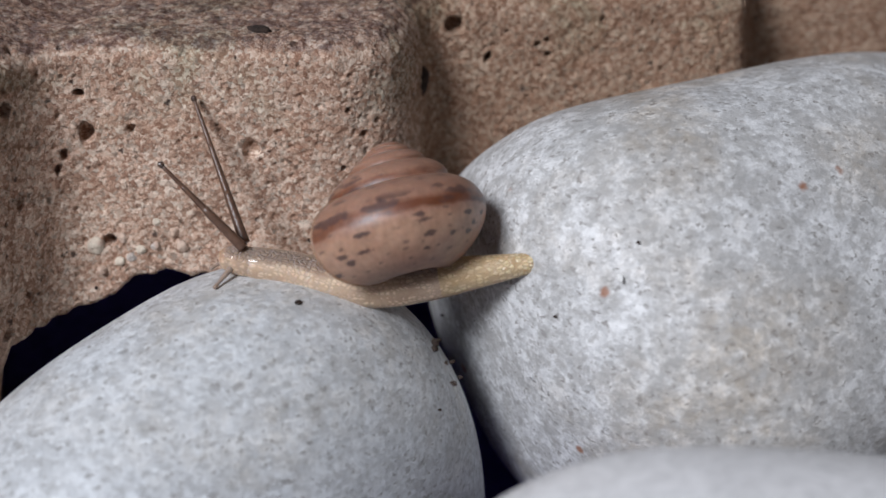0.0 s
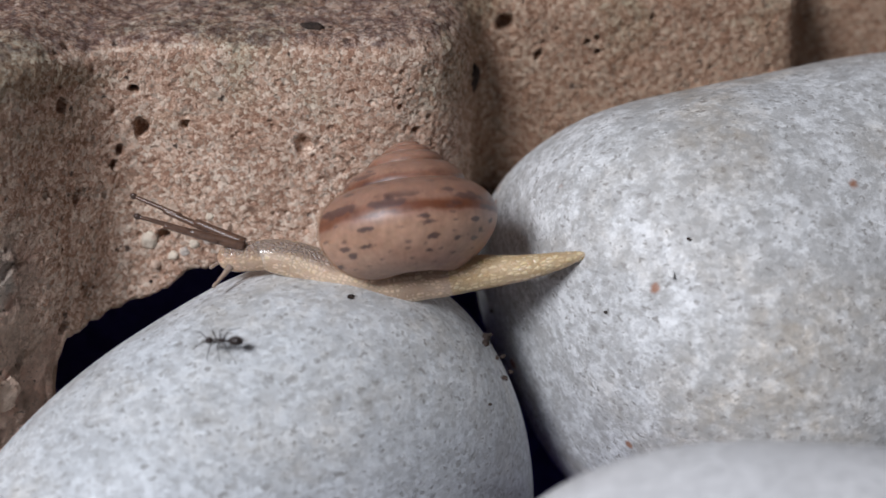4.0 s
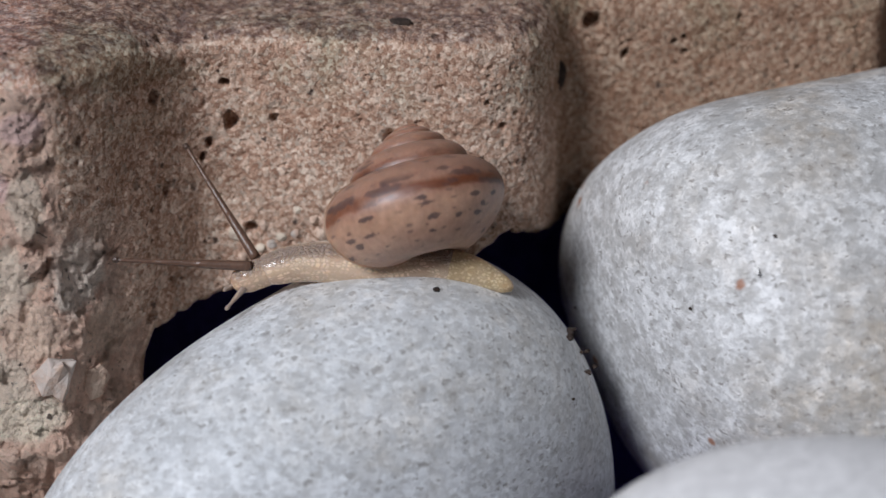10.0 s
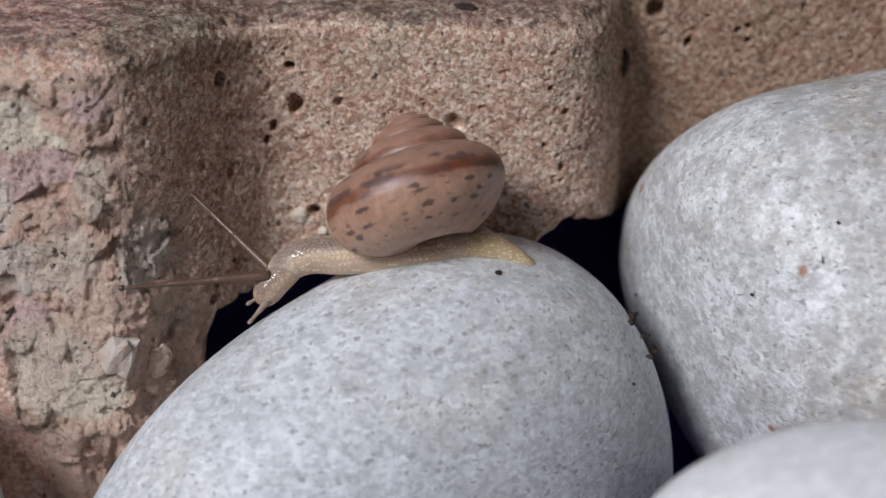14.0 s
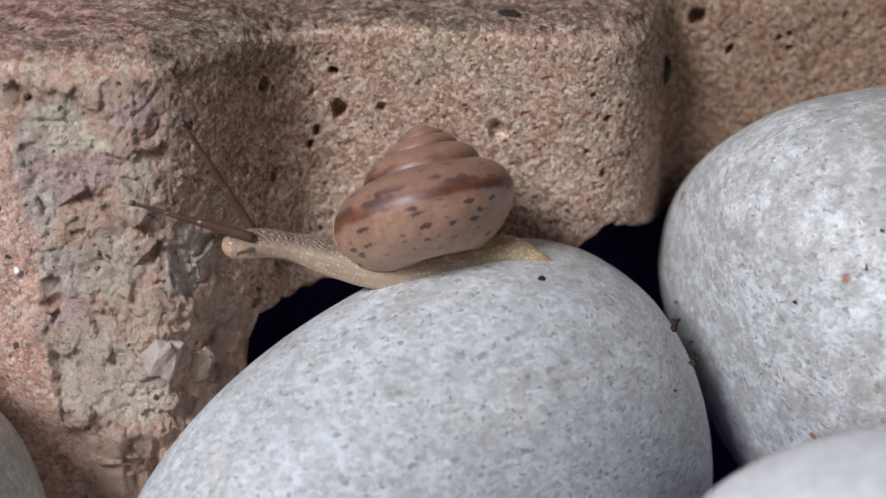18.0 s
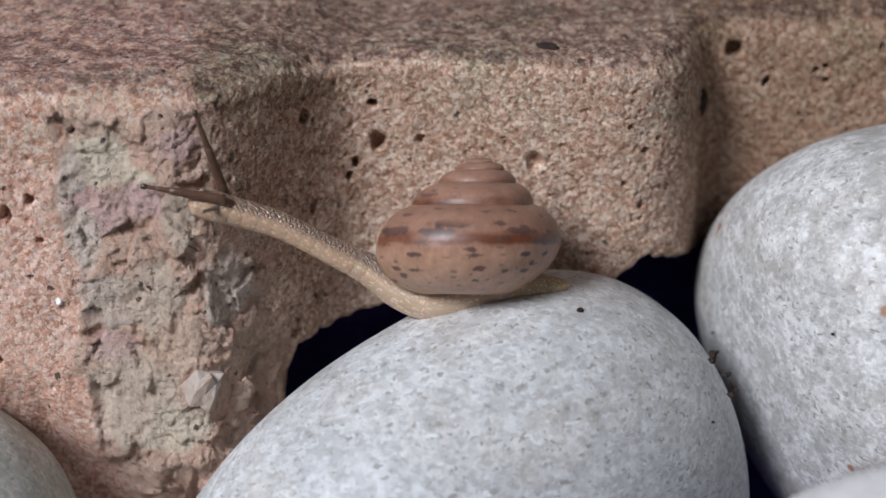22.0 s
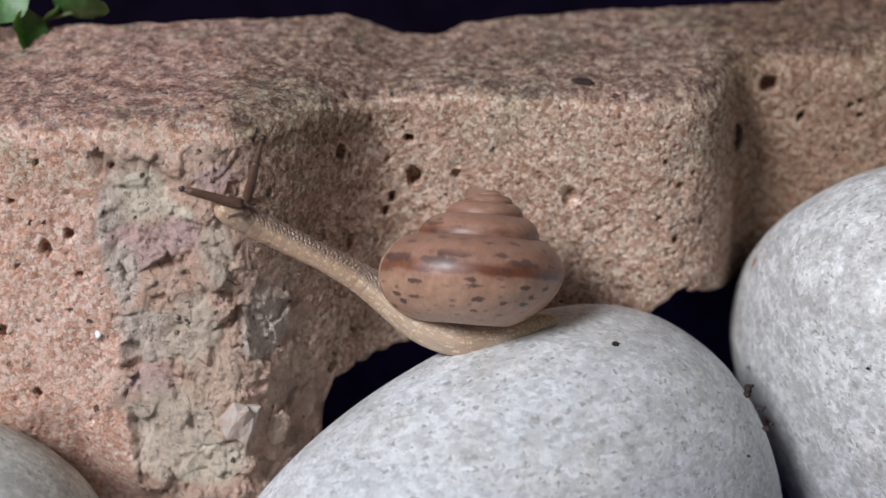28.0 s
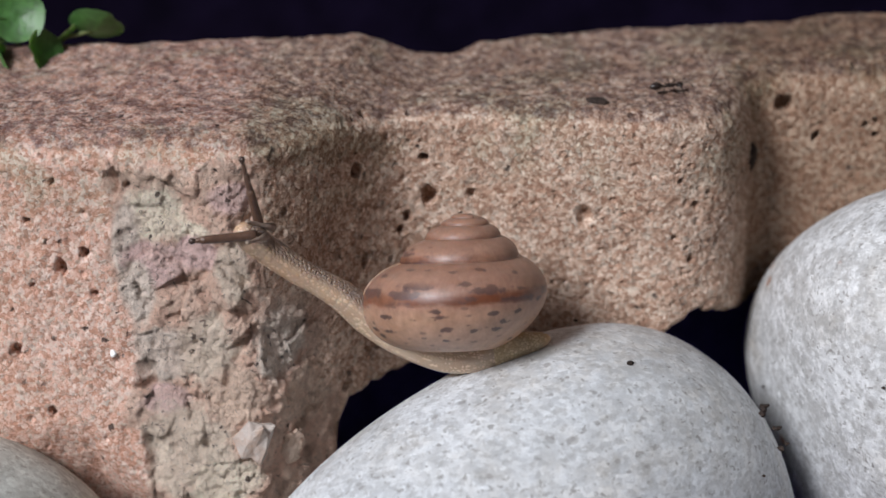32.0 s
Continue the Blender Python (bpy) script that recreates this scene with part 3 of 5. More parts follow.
def edging_grid():
    """The block's skin before any wear: columns along the front, rows from the underside up the face, over the top and down the back."""
    line, inward = edging_plan()
    x, y = line[:, 0], line[:, 1]
    n = len(x)
    ragged = 0.0003 * vnoise(np.stack([x, y, 0 * x], 1), 0.0022, 71) + 0.0002 * vnoise(np.stack([x, y, 0 * x], 1), 0.0008, 72)
    lean = at(x, (-95, 220), (-22, 220), (-12, 150), (17, 130), (20, 100), (95, 100))
    top = at(x, (-95, 69.8), (-21, 69.7), (-15, 69.3), (-11, 67.8), (-8, 67.5), (17, 67.5), (20, 67.6), (48, 67.8), (95, 67.0))
    foot = at(x, (-95, 4), (-21.0, 4), (-20.0, 15), (-18.5, 30), (-17.4, 38.4), (-16, 40.8), (-15, 43.2), (-14.5, 44.6), (-12.5, 44.4), (-9.7, 44.8), (-8, 44.9), (-6.8, 46.0), (-5, 47.3), (-2.2, 48.2), (0, 47.4), (6, 47.4), (11.9, 48.4), (13.5, 49.4), (15.6, 50.4), (21.5, 46.2), (50, 44.0), (95, 44)) + np.where(x > -0.019, ragged, 0)
    foot = np.where((x > 0.0156) & (x < 0.0212), 0.0505 - 0.0043 * np.clip((y - 0.0027) / 0.0095, 0, 1) + ragged, foot)
    bend = at(x, (-95, 2.6), (-21, 2.6), (-12, 2.4), (-4, 2.0), (12, 2.2), (18, 3.2), (22, 3.6), (95, 3.6))
    rear = at(x, (-95, 15.5), (-36, 15.6), (-24, 17.4), (-16, 19.4), (-11, 19.6), (-7, 20.0), (-4.5, 22.0), (5, 24.6), (20, 27.0), (48, 28.4), (54, 36), (95, 38)) + ragged * 0.8
    rows = []
    mid = np.maximum(foot + 0.0012, 0.034)
    crown = top - bend

    def face(z):
        return np.stack([x, y + lean * (z - 0.055), z], 1)

    inset = lambda p, a: p + np.stack([inward[:, 0] * a, inward[:, 1] * a, 0 * a], 1)
    ones = np.ones(n)
    for k in range(12):
        w = k / 12
        b = np.stack([x, rear * (1 - w) + (y + 0.0018) * w, foot + 0.0002 + 0.0015 * (1 - w)], 1)
        rows.append((b, 0.0))
    for k in range(6):
        a = radians(15 * k)
        rows.append((inset(face(foot + 0.0006 * (1 - math.cos(a))), 0.0006 * (1 - math.sin(a)) * ones), 0.0))
    for k in range(14):
        rows.append((face(foot + 0.0006 + (mid - foot - 0.0006) * k / 14), 0.0))
    for k in range(200):
        rows.append((face(mid + (crown - mid) * k / 200), 0.0))
    for k in range(24):
        a = radians(90 * k / 24)
        rows.append((inset(face(crown) + np.stack([0 * x, 0 * x, bend * math.sin(a)], 1), bend * (1 - math.cos(a))), step_smooth(0.05, 0.75, k / 24)))
    front = inset(face(crown) + np.stack([0 * x, 0 * x, bend], 1), bend)
    back = np.stack([x * 0.96 + 0.0012 * step_smooth(-0.03, 0.0, x) - 0.0006, rear, top - at(x, (-95, 0.6), (-16, 0.4), (-10, 0.5), (-7, 0.5), (-3, 0.6), (95, 0.4))], 1)
    for k in range(96):
        w = k / 96
        p = front * (1 - w) + back * w
        rows.append((p, 1.0))
    for k in range(9):
        a = radians(90 * k / 8)
        rows.append((back + np.stack([0 * x, 0.0014 * math.sin(a) * ones, -0.0014 * (1 - math.cos(a)) * ones], 1), 1.0))
    for k in range(1, 7):
        rows.append((back + np.stack([0 * x, 0.0014 * ones, -0.0014 - (back[:, 2] - 0.0014 - foot - 0.002) * k / 6], 1), 0.3))
    grid = np.stack([r[0] for r in rows], 1)
    return grid, np.array([float(r[1]) for r in rows])


def grid_normals(g):
    a = np.gradient(g, axis=0)
    b = np.roll(g, -1, 1) - np.roll(g, 1, 1)
    n = np.cross(a, b)
    return n / np.maximum(np.linalg.norm(n, axis=2), 1e-12)[:, :, None]


def chip_mask(p):
    """Where the front corner has broken away and shows its rubble, 0 to 1."""
    edge = -0.0330 + (0.0655 - p[:, 2]) * 0.11 + 0.0011 * vnoise(p, 0.0032, 81) + 0.0005 * vnoise(p, 0.0011, 82)
    m = step_smooth(-0.0003, 0.0010, p[:, 0] - edge) * step_smooth(-0.0148, -0.0190, p[:, 0] + 0.12 * (p[:, 2] - 0.050) + 0.0012 * vnoise(p, 0.003, 84))
    m = m * np.maximum(step_smooth(-0.0200, -0.0212, p[:, 0]), step_smooth(0.0575, 0.0530, p[:, 2] + 0.0012 * vnoise(p, 0.002, 85)))
    return m * step_smooth(0.0685, 0.0665, p[:, 2] + 0.0011 * vnoise(p, 0.0026, 83)) * step_smooth(0.012, 0.007, p[:, 1])


# pits in the face: place, half width, depth and stretch upwards, in millimetres
PITS = (
    (-6.6, 3.8, 50.7, 0.50, 0.90, 1.0),
    (-10.2, 4.5, 57.1, 0.30, 0.60, 1.3),
    (-12.9, 1.7, 55.9, 0.50, 0.30, 1.6),
    (-13.0, 4.7, 68.0, 0.45, 0.80, 1.3),
    (-13.1, 0.2, 48.1, 0.30, 0.50, 1.2),
    (-13.5, 2.3, 63.5, 0.60, 0.90, 1.2),
    (-14.7, -2.2, 45.7, 0.40, 0.80, 1.3),
    (-15.1, -0.6, 57.3, 0.40, 0.25, 1.5),
    (-18.1, -4.7, 54.8, 0.20, 0.50, 1.0),
    (-18.8, -4.0, 63.1, 0.25, 0.50, 1.2),
    (-22.8, 7.3, 69.3, 0.30, 0.60, 0.8),
    (-31.0, -5.8, 66.1, 0.25, 0.50, 1.0),
    (-34.0, -7.6, 57.5, 0.25, 0.50, 1.0),
    (-34.7, -6.9, 60.8, 0.34, 0.80, 1.2),
    (-36.5, -7.2, 59.7, 0.40, 0.80, 1.6),
    (-36.9, -5.7, 66.4, 0.25, 0.50, 1.0),
    (-37.9, -9.8, 47.9, 0.36, 0.70, 1.4),
    (-38.9, -7.5, 58.3, 0.20, 0.40, 1.0),
    (-39.1, -6.4, 63.4, 0.26, 0.60, 1.0),
    (-4.3, 5.0, 60.3, 0.30, 0.50, 1.3),
    (-40.5, -8.6, 53.0, 0.40, 0.80, 1.5),
    (-7.8, 5.2, 60.0, 0.60, 0.90, 1.3),
    (-8.2, 5.7, 63.3, 0.40, 0.70, 0.8),
    (-8.4, 5.7, 63.3, 0.30, 0.40, 0.7),
    (-9.7, 4.8, 58.2, 0.35, 0.70, 1.5),
    (12.7, 3.3, 56.9, 0.25, 0.50, 1.0),
    (13.1, 3.9, 61.8, 0.25, 0.50, 1.0),
    (14.2, 3.4, 54.9, 0.28, 0.50, 1.0),
    (14.4, 4.1, 59.6, 0.30, 0.50, 1.0),
    (15.8, 4.7, 60.5, 0.26, 0.50, 1.0),
    (16.6, 4.7, 55.8, 0.30, 0.50, 1.3),
    (18.9, 15.6, 66.7, 0.40, 0.70, 1.0),
    (2.6, 4.6, 60.7, 0.22, 0.50, 1.0),
    (20.2, 16.5, 66.8, 0.40, 0.70, 1.0),
    (22.9, 14.8, 64.1, 0.85, 1.00, 0.9),
    (25.8, 14.5, 61.2, 0.36, 0.70, 1.2),
    (25.8, 14.5, 61.2, 0.40, 0.70, 1.2),
    (28.9, 16.7, 66.7, 0.40, 0.80, 1.1),
    (30.0, 14.7, 62.2, 0.26, 0.60, 1.0),
    (30.9, 14.7, 62.6, 0.30, 0.60, 1.0),
    (31.0, 14.6, 61.3, 0.30, 0.60, 1.0),
    (35.6, 14.9, 64.2, 0.25, 0.60, 1.0),
    (5.3, 4.1, 58.7, 0.80, 0.45, 1.0),
    (8.2, 3.9, 59.1, 0.22, 0.50, 1.2),
    (9.2, 3.9, 59.7, 0.30, 0.60, 1.2),
)


def edging_block():
    g, weather = edging_grid()
    nu, nv = g.shape[:2]
    nrm = grid_normals(g).reshape(-1, 3)
    p = g.reshape(-1, 3)
    crust = np.repeat(weather[None], nu, 0).ravel()
    off = 0.00034 * vnoise(p, 0.010, 11) + 0.00017 * vnoise(p, 0.0042, 12) + 0.00008 * vnoise(p, 0.0017, 13) + 0.00006 * vnoise(p, 0.0008, 14)
    gap, pick, away = cells_at(p + 0.00012 * vnoise(p, 0.0005, 15)[:, None], 0.00042, 21)
    off += 0.00003 * pick[:, 0] * step_smooth(0.75, 0.35, gap) + 0.00005 * vnoise(p, 0.00028, 16) + 0.00005 * vnoise(p, 0.00055, 17)
    # the valley in the top between the first two lobes
    run = np.clip((p[:, 1] - 0.004) / 0.014, 0, 1)
    dip = np.exp(-(((p[:, 0] + 0.0118 - 0.0048 * run) / 0.0026) ** 2)) * crust
    p = p - np.array((0, 0, 1)) * (dip * 0.0004)[:, None]
    chip = chip_mask(p)
    zone = np.where(chip > 0.01)[0]
    z = p[zone] + 0.00022 * vnoise(p[zone], 0.0009, 31)[:, None]
    rub = -0.00013 + 0.00038 * vnoise(z, 0.0034, 32) + 0.00018 * vnoise(z, 0.0015, 33)
    for size, seed, rise, tilt in ((0.0026, 41, 0.00022, 0.18), (0.0011, 45, 0.00009, 0.13), (0.00055, 49, 0.00006, 0.18)):
        gap, pick, away = cells_at(z, size, seed)
        rub += rise * pick[:, 0] + tilt * (pick * away).sum(1) - 0.3 * rise * step_smooth(0.45, 0.75, gap)
    rub += 0.00007 * vnoise(z, 0.0004, 34)
    off[zone] = off[zone] * (1 - 0.6 * chip[zone]) + chip[zone] * rub
    # the broken foot of the first lobe draws back under it
    under = 0.0400 + 0.8 * np.clip(-0.0288 - p[:, 0], -0.003, 0.006) + 0.0012 * vnoise(p, 0.0045, 35)
    away = step_smooth(under + 0.0020, under - 0.0065, p[:, 2])
    off -= np.where(p[:, 1] < 0.004, 0.0048 * away, 0) * step_smooth(-0.0195, -0.0230, p[:, 0])
    for x, y, zc, half, deep, tall in PITS:
        c = np.array((x, y, zc)) * 1e-3
        some = np.where(np.abs(p - c).max(1) < 2.2e-3 * max(half, half * tall) + 0.0006)[0]
        q = p[some] - c
        r = np.sqrt(q[:, 0] ** 2 + q[:, 1] ** 2 + (q[:, 2] / tall) ** 2) / (1 + 0.45 * vnoise(p[some], half * 0.9e-3, 61))
        off[some] -= 1.7e-3 * deep * step_smooth(half * 1.1e-3, half * 0.75e-3, r)
    dots = np.random.RandomState(8)
    flat = np.where((weather < 0.9) & (np.arange(nv) > 20) & (np.arange(nv) < nv - 20))[0]
    for k in range(900):
        i, j = dots.randint(60, nu - 60), flat[dots.randint(len(flat))]
        half, deep = dots.uniform(0.09, 0.24) * 1e-3, dots.uniform(0.08, 0.28) * 1e-3
        a, b = np.arange(max(i - 4, 0), min(i + 5, nu)), np.arange(j - 5, j + 6)
        some = (a[:, None] * nv + b[None]).ravel()
        r = np.linalg.norm((p[some] - p[i * nv + j]) * np.array((1, 1, dots.uniform(0.6, 1.2))), axis=1)
        off[some] -= deep * step_smooth(half * 1.2, half * 0.5, r) * (1 - chip[some])
    p = p + nrm * off[:, None]
    i, j = np.meshgrid(np.arange(nu - 1), np.arange(nv), indexing="ij")
    k = (j + 1) % nv
    quads = np.stack([i * nv + j, (i + 1) * nv + j, (i + 1) * nv + k, i * nv + k], -1).reshape(-1, 4)
    caps = [list(range(nv))[::-1], [(nu - 1) * nv + v for v in range(nv)]]
    me = mesh_fast("edging_block", p, quads, caps, EDGING)
    for name, values in (("crust", crust), ("chip", chip)):
        me.attributes.new(name, "FLOAT", "POINT").data.foreach_set("value", values.astype(np.float32))
    return part("edging_block", me)


def mesh_fast(name, verts, quads, caps, material):
    """A mesh of many quads and a few end faces, from arrays."""
    me = bpy.data.meshes.new(name)
    loops = np.concatenate([quads.ravel()] + [np.array(c) for c in caps])
    starts = np.concatenate([np.arange(len(quads)) * 4, [len(quads) * 4 + sum(len(c) for c in caps[:k]) for k in range(len(caps))]])
    me.vertices.add(len(verts))
    me.vertices.foreach_set("co", verts.astype(np.float32).ravel())
    me.loops.add(len(loops))
    me.loops.foreach_set("vertex_index", loops.astype(np.int32))
    me.polygons.add(len(starts))
    me.polygons.foreach_set("loop_start", starts.astype(np.int32))
    me.polygons.foreach_set("use_smooth", np.ones(len(starts), bool))
    me.materials.append(material)
    me.update(calc_edges=True)
    me.validate()
    return me


edging = tagged(edging_block(), "pink and tan cast-stone edging with stepped pitted front, chipped corner", "edging block")

# added board for the dark gap behind the blocks, its shade put into the colour
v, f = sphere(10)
board = part("gap_backing", mesh_of("gap_backing", np.sign(v) * np.abs(v) ** 0.25 * np.array([0.35, 0.006, 0.11]) + np.array([0.0, 0.075, 0.10]), f, GAP_DARK))
tagged(board, "added near-black board, coloured as the shaded gap behind the blocks", "board", kind="structure")


# plain unseen wall, added on the shaded side to block sky light from there
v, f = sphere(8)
sky_blocker = part("sky_block_wall", mesh_of("sky_block_wall", np.sign(v) * np.abs(v) ** 0.2 * np.array([0.03, 0.9, 0.9]) + np.array([0.34, -0.35, 0.60]), f, plain("dark_blocker", (0.07, 0.055, 0.048), 0.9, 90, 0.3, 0.001)))
tagged(sky_blocker, "plain dark wall, unseen, added to block sky light from the right", "wall", kind="structure")


# ---- rubble stones that show in the chipped corner and under the middle block ----
def embed(parent, seed, place, size, material, turn=(0, 0, 0), rough=0.2, sink=0.0):
    v, f = lump(size, seed, 2 if material == QUARTZ else 5, rough)
    v = v @ turn_of(turn).T + np.array(place) + np.array((0, sink, 0))
    return part("rubble_stone", mesh_of("rubble_stone", v, f, material, False), parent)


for seed, (x, y, z), size, mat, turn in (
    (9, (-0.0217, -0.0102, 0.0450), (0.0014, 0.0012, 0.0025), QUARTZ, 0.35),
    (11, (-0.0190, -0.0078, 0.0432), (0.0012, 0.0010, 0.0016), BUFF_RUBBLE, 0.2),
    (21, (-0.0079, 0.0038, 0.0503), (0.00078, 0.00050, 0.00080), CREAM_RUBBLE, 0.0),
    (22, (-0.0059, 0.0035, 0.0489), (0.00045, 0.00050, 0.00048), CREAM_RUBBLE, 0.7),
    (23, (-0.0049, 0.0035, 0.0493), (0.00055, 0.00050, 0.00050), GREY_RUBBLE, 1.4),
    (24, (-0.0041, 0.0035, 0.0500), (0.00050, 0.00050, 0.00050), CREAM_RUBBLE, 2.1),
    (25, (-0.0029, 0.0035, 0.0503), (0.00050, 0.00050, 0.00050), GREY_RUBBLE, 2.8),
    (26, (-0.0055, 0.0038, 0.0510), (0.00045, 0.00050, 0.00050), BUFF_RUBBLE, 0.5),
    (27, (-0.0027, 0.0038, 0.0524), (0.00040, 0.00050, 0.00040), CREAM_RUBBLE, 1.2),
    (28, (-0.0013, 0.0035, 0.0515), (0.00045, 0.00050, 0.00040), BUFF_RUBBLE, 1.9),
    (29, (-0.0007, 0.0033, 0.0503), (0.00050, 0.00050, 0.00060), BUFF_RUBBLE, 2.6),
    (30, (-0.0074, 0.0035, 0.0481), (0.00050, 0.00050, 0.00040), BUFF_RUBBLE, 0.3),
):
    embed(edging, seed, (x, y, z), size, mat, (0.0, turn, 0.2), 0.42 if seed < 20 else 0.22, 0.0003 if seed < 20 else 0.0)

# ---- white pebbles ----
LEFT = dict(centre=(-0.0014, -0.0124, 0.0280), half=(0.0268, 0.0149, 0.0236), turn=(0.080, -0.135, 0.541), square=2.310, taper=0.159, bend=0.054)
RIGHT = dict(centre=(0.04827, 0.00297, 0.0425), half=(0.02541, 0.02066, 0.01946), turn=(-0.770, -0.291, 0.327), square=2.59, taper=-0.190, bend=0.254)
FRONT = dict(centre=(0.0417, -0.0501, 0.0392), half=(0.0294, 0.0218, 0.0202), turn=(-0.051, 0.065, 0.011), square=2.438, taper=-0.110, bend=0.117)
CORNER = dict(centre=(-0.0541, -0.0197, 0.0297), half=(0.0239, 0.0179, 0.0195), turn=(-0.025, -0.015, 0.066), square=2.264, taper=0.025, bend=0.048)


def pebble(shape, seed, label, white, flecks, grey, warm, rusty=0.0):
    v, f = sphere(72)
    e = shape["square"]
    q = v / (np.abs(v) ** e).sum(1)[:, None] ** (1 / e)
    q = q * (1 + 0.012 * vnoise(v + seed, 0.7, seed) + 0.004 * vnoise(v + seed, 0.22, seed))[:, None]
    s = 1 + shape["taper"] * q[:, 0]
    q = np.stack([q[:, 0], q[:, 1] * s, q[:, 2] * s + shape["bend"] * q[:, 0] ** 2], 1)
    p = (q * np.array(shape["half"])) @ turn_of(shape["turn"]).T + np.array(shape["centre"])
    ob = part("pebble", mesh_of("pebble", p, f, marble("white_marble", white, seed, flecks, grey, warm, rusty)))
    return tagged(ob, label, "pebble", "white pebbles")


pebble(LEFT, 1, "smooth white egg-shaped pebble under the snail", (0.645, 0.67, 0.69), 0.70, 0.22, 0.45)
pebble(RIGHT, 2, "large white grey-mottled pebble with rusty specks", (0.655, 0.66, 0.66), 0.75, 0.70, 0.70, 0.9)
pebble(FRONT, 3, "smooth bright white pebble in front of the others", (0.90, 0.905, 0.92), 0.06, 0.04, 0.05)
pebble(CORNER, 4, "white pebble lying against the chipped block", (0.58, 0.61, 0.57), 0.6, 0.4, 0.3)


# ---- crumbs and flakes ----
def crumb(name, place, size, seed, material, label, turn=(0, 0, 0), group="", n=5, rough=0.3):
    v, f = lump(size, seed, n, rough)
    ob = part(name, mesh_of(name, v @ turn_of(turn).T, f, material))
    ob.location = place
    return tagged(ob, label, name.split("_")[-1], group)


crumb("soil_crumb", (0.00838, -0.01076, 0.05322), (0.00038, 0.00022, 0.00014), 1, CRUMB, "tiny dark crumb on the white pebble", (0.2, 0.3, 0.7), "")
crumb("soil_crumb", (-0.00714, -0.00572, 0.05208), (0.00016, 0.00014, 0.0001), 2, CRUMB, "tiny dark speck of soil on a white pebble", (0.2, 0.3, 1.4), "soil specks")
crumb("soil_crumb", (0.02075, 0.00182, 0.04329), (0.00016, 0.00014, 0.0001), 3, CRUMB, "tiny dark speck of soil on a white pebble", (0.2, 0.3, 2.1), "soil specks")
crumb("soil_crumb", (0.00441, -0.00172, 0.05182), (0.00016, 0.00014, 0.0001), 4, CRUMB, "tiny dark speck of soil on a white pebble", (0.2, 0.3, 2.8), "soil specks")
crumb("soil_crumb", (0.01907, -0.01295, 0.04415), (0.00016, 0.00014, 0.0001), 5, CRUMB, "tiny dark speck of soil on a white pebble", (0.2, 0.3, 3.5), "soil specks")
crumb("soil_crumb", (0.03367, -0.01300, 0.05871), (0.00016, 0.00014, 0.0001), 6, CRUMB, "tiny dark speck of soil on a white pebble", (0.2, 0.3, 4.2), "soil specks")
crumb("soil_crumb", (0.02783, -0.01249, 0.05209), (0.00016, 0.00014, 0.0001), 7, CRUMB, "tiny dark speck of soil on a white pebble", (0.2, 0.3, 4.9), "soil specks")
crumb("soil_crumb", (0.01867, -0.01353, 0.05097), (0.000325, 0.000257, 0.00024), 10, CRUMB, "crumb of dark soil wedged between pebbles", (0.2, 0.3, 7.0), "wedged crumbs", 7, 0.55)
crumb("soil_crumb", (0.01922, -0.01502, 0.04998), (0.000233, 0.000184, 0.000171), 11, CRUMB, "crumb of dark soil wedged between pebbles", (0.2, 0.3, 7.7), "wedged crumbs", 7, 0.55)
crumb("soil_crumb", (0.01967, -0.01620, 0.04894), (0.000279, 0.00022, 0.000206), 12, CRUMB, "crumb of dark soil wedged between pebbles", (0.2, 0.3, 8.4), "wedged crumbs", 7, 0.55)
crumb("soil_crumb", (0.01991, -0.01303, 0.04873), (0.000233, 0.000184, 0.000171), 13, CRUMB, "crumb of dark soil wedged between pebbles", (0.2, 0.3, 9.1), "wedged crumbs", 7, 0.55)
crumb("soil_crumb", (0.02046, -0.01413, 0.04799), (0.000233, 0.000184, 0.000171), 14, CRUMB, "crumb of dark soil wedged between pebbles", (0.2, 0.3, 9.8), "wedged crumbs", 7, 0.55)
crumb("soil_crumb", (0.01850, -0.01409, 0.05111), (0.000279, 0.00022, 0.000206), 15, CRUMB, "crumb of dark soil wedged between pebbles", (0.2, 0.3, 10.5), "wedged crumbs", 7, 0.55)
crumb("soil_crumb", (0.01854, -0.01322, 0.05011), (0.000279, 0.00022, 0.000206), 16, CRUMB, "crumb of dark soil wedged between pebbles", (0.2, 0.3, 11.2), "wedged crumbs", 7, 0.55)
crumb("white_flake", (0.03233, -0.01390, 0.05640), (0.00075, 0.00022, 0.00016), 20, FLAKE, "shiny white flake stuck on the pebble", (0.2, 0.3, 14.0), "")
crumb("white_flake", (-0.03270, -0.00885, 0.05275), (0.00038, 0.00027, 0.00030), 21, FLAKE, "small white grain in the block face", (0.2, 0.3, 14.7), "white grains")
crumb("twig_bit", (0.01990, 0.01230, 0.06030), (0.00045, 0.0005, 0.0014), 30, CRUMB, "dark shrivelled twig bit in the groove", (0.2, 0.3, 21.0), "")
crumb("soil_crumb", (0.00630, 0.00770, 0.06745), (0.0009, 0.0005, 0.0003), 31, CRUMB, "dark crumb lying on the block top", (0.2, 0.3, 21.7), "")

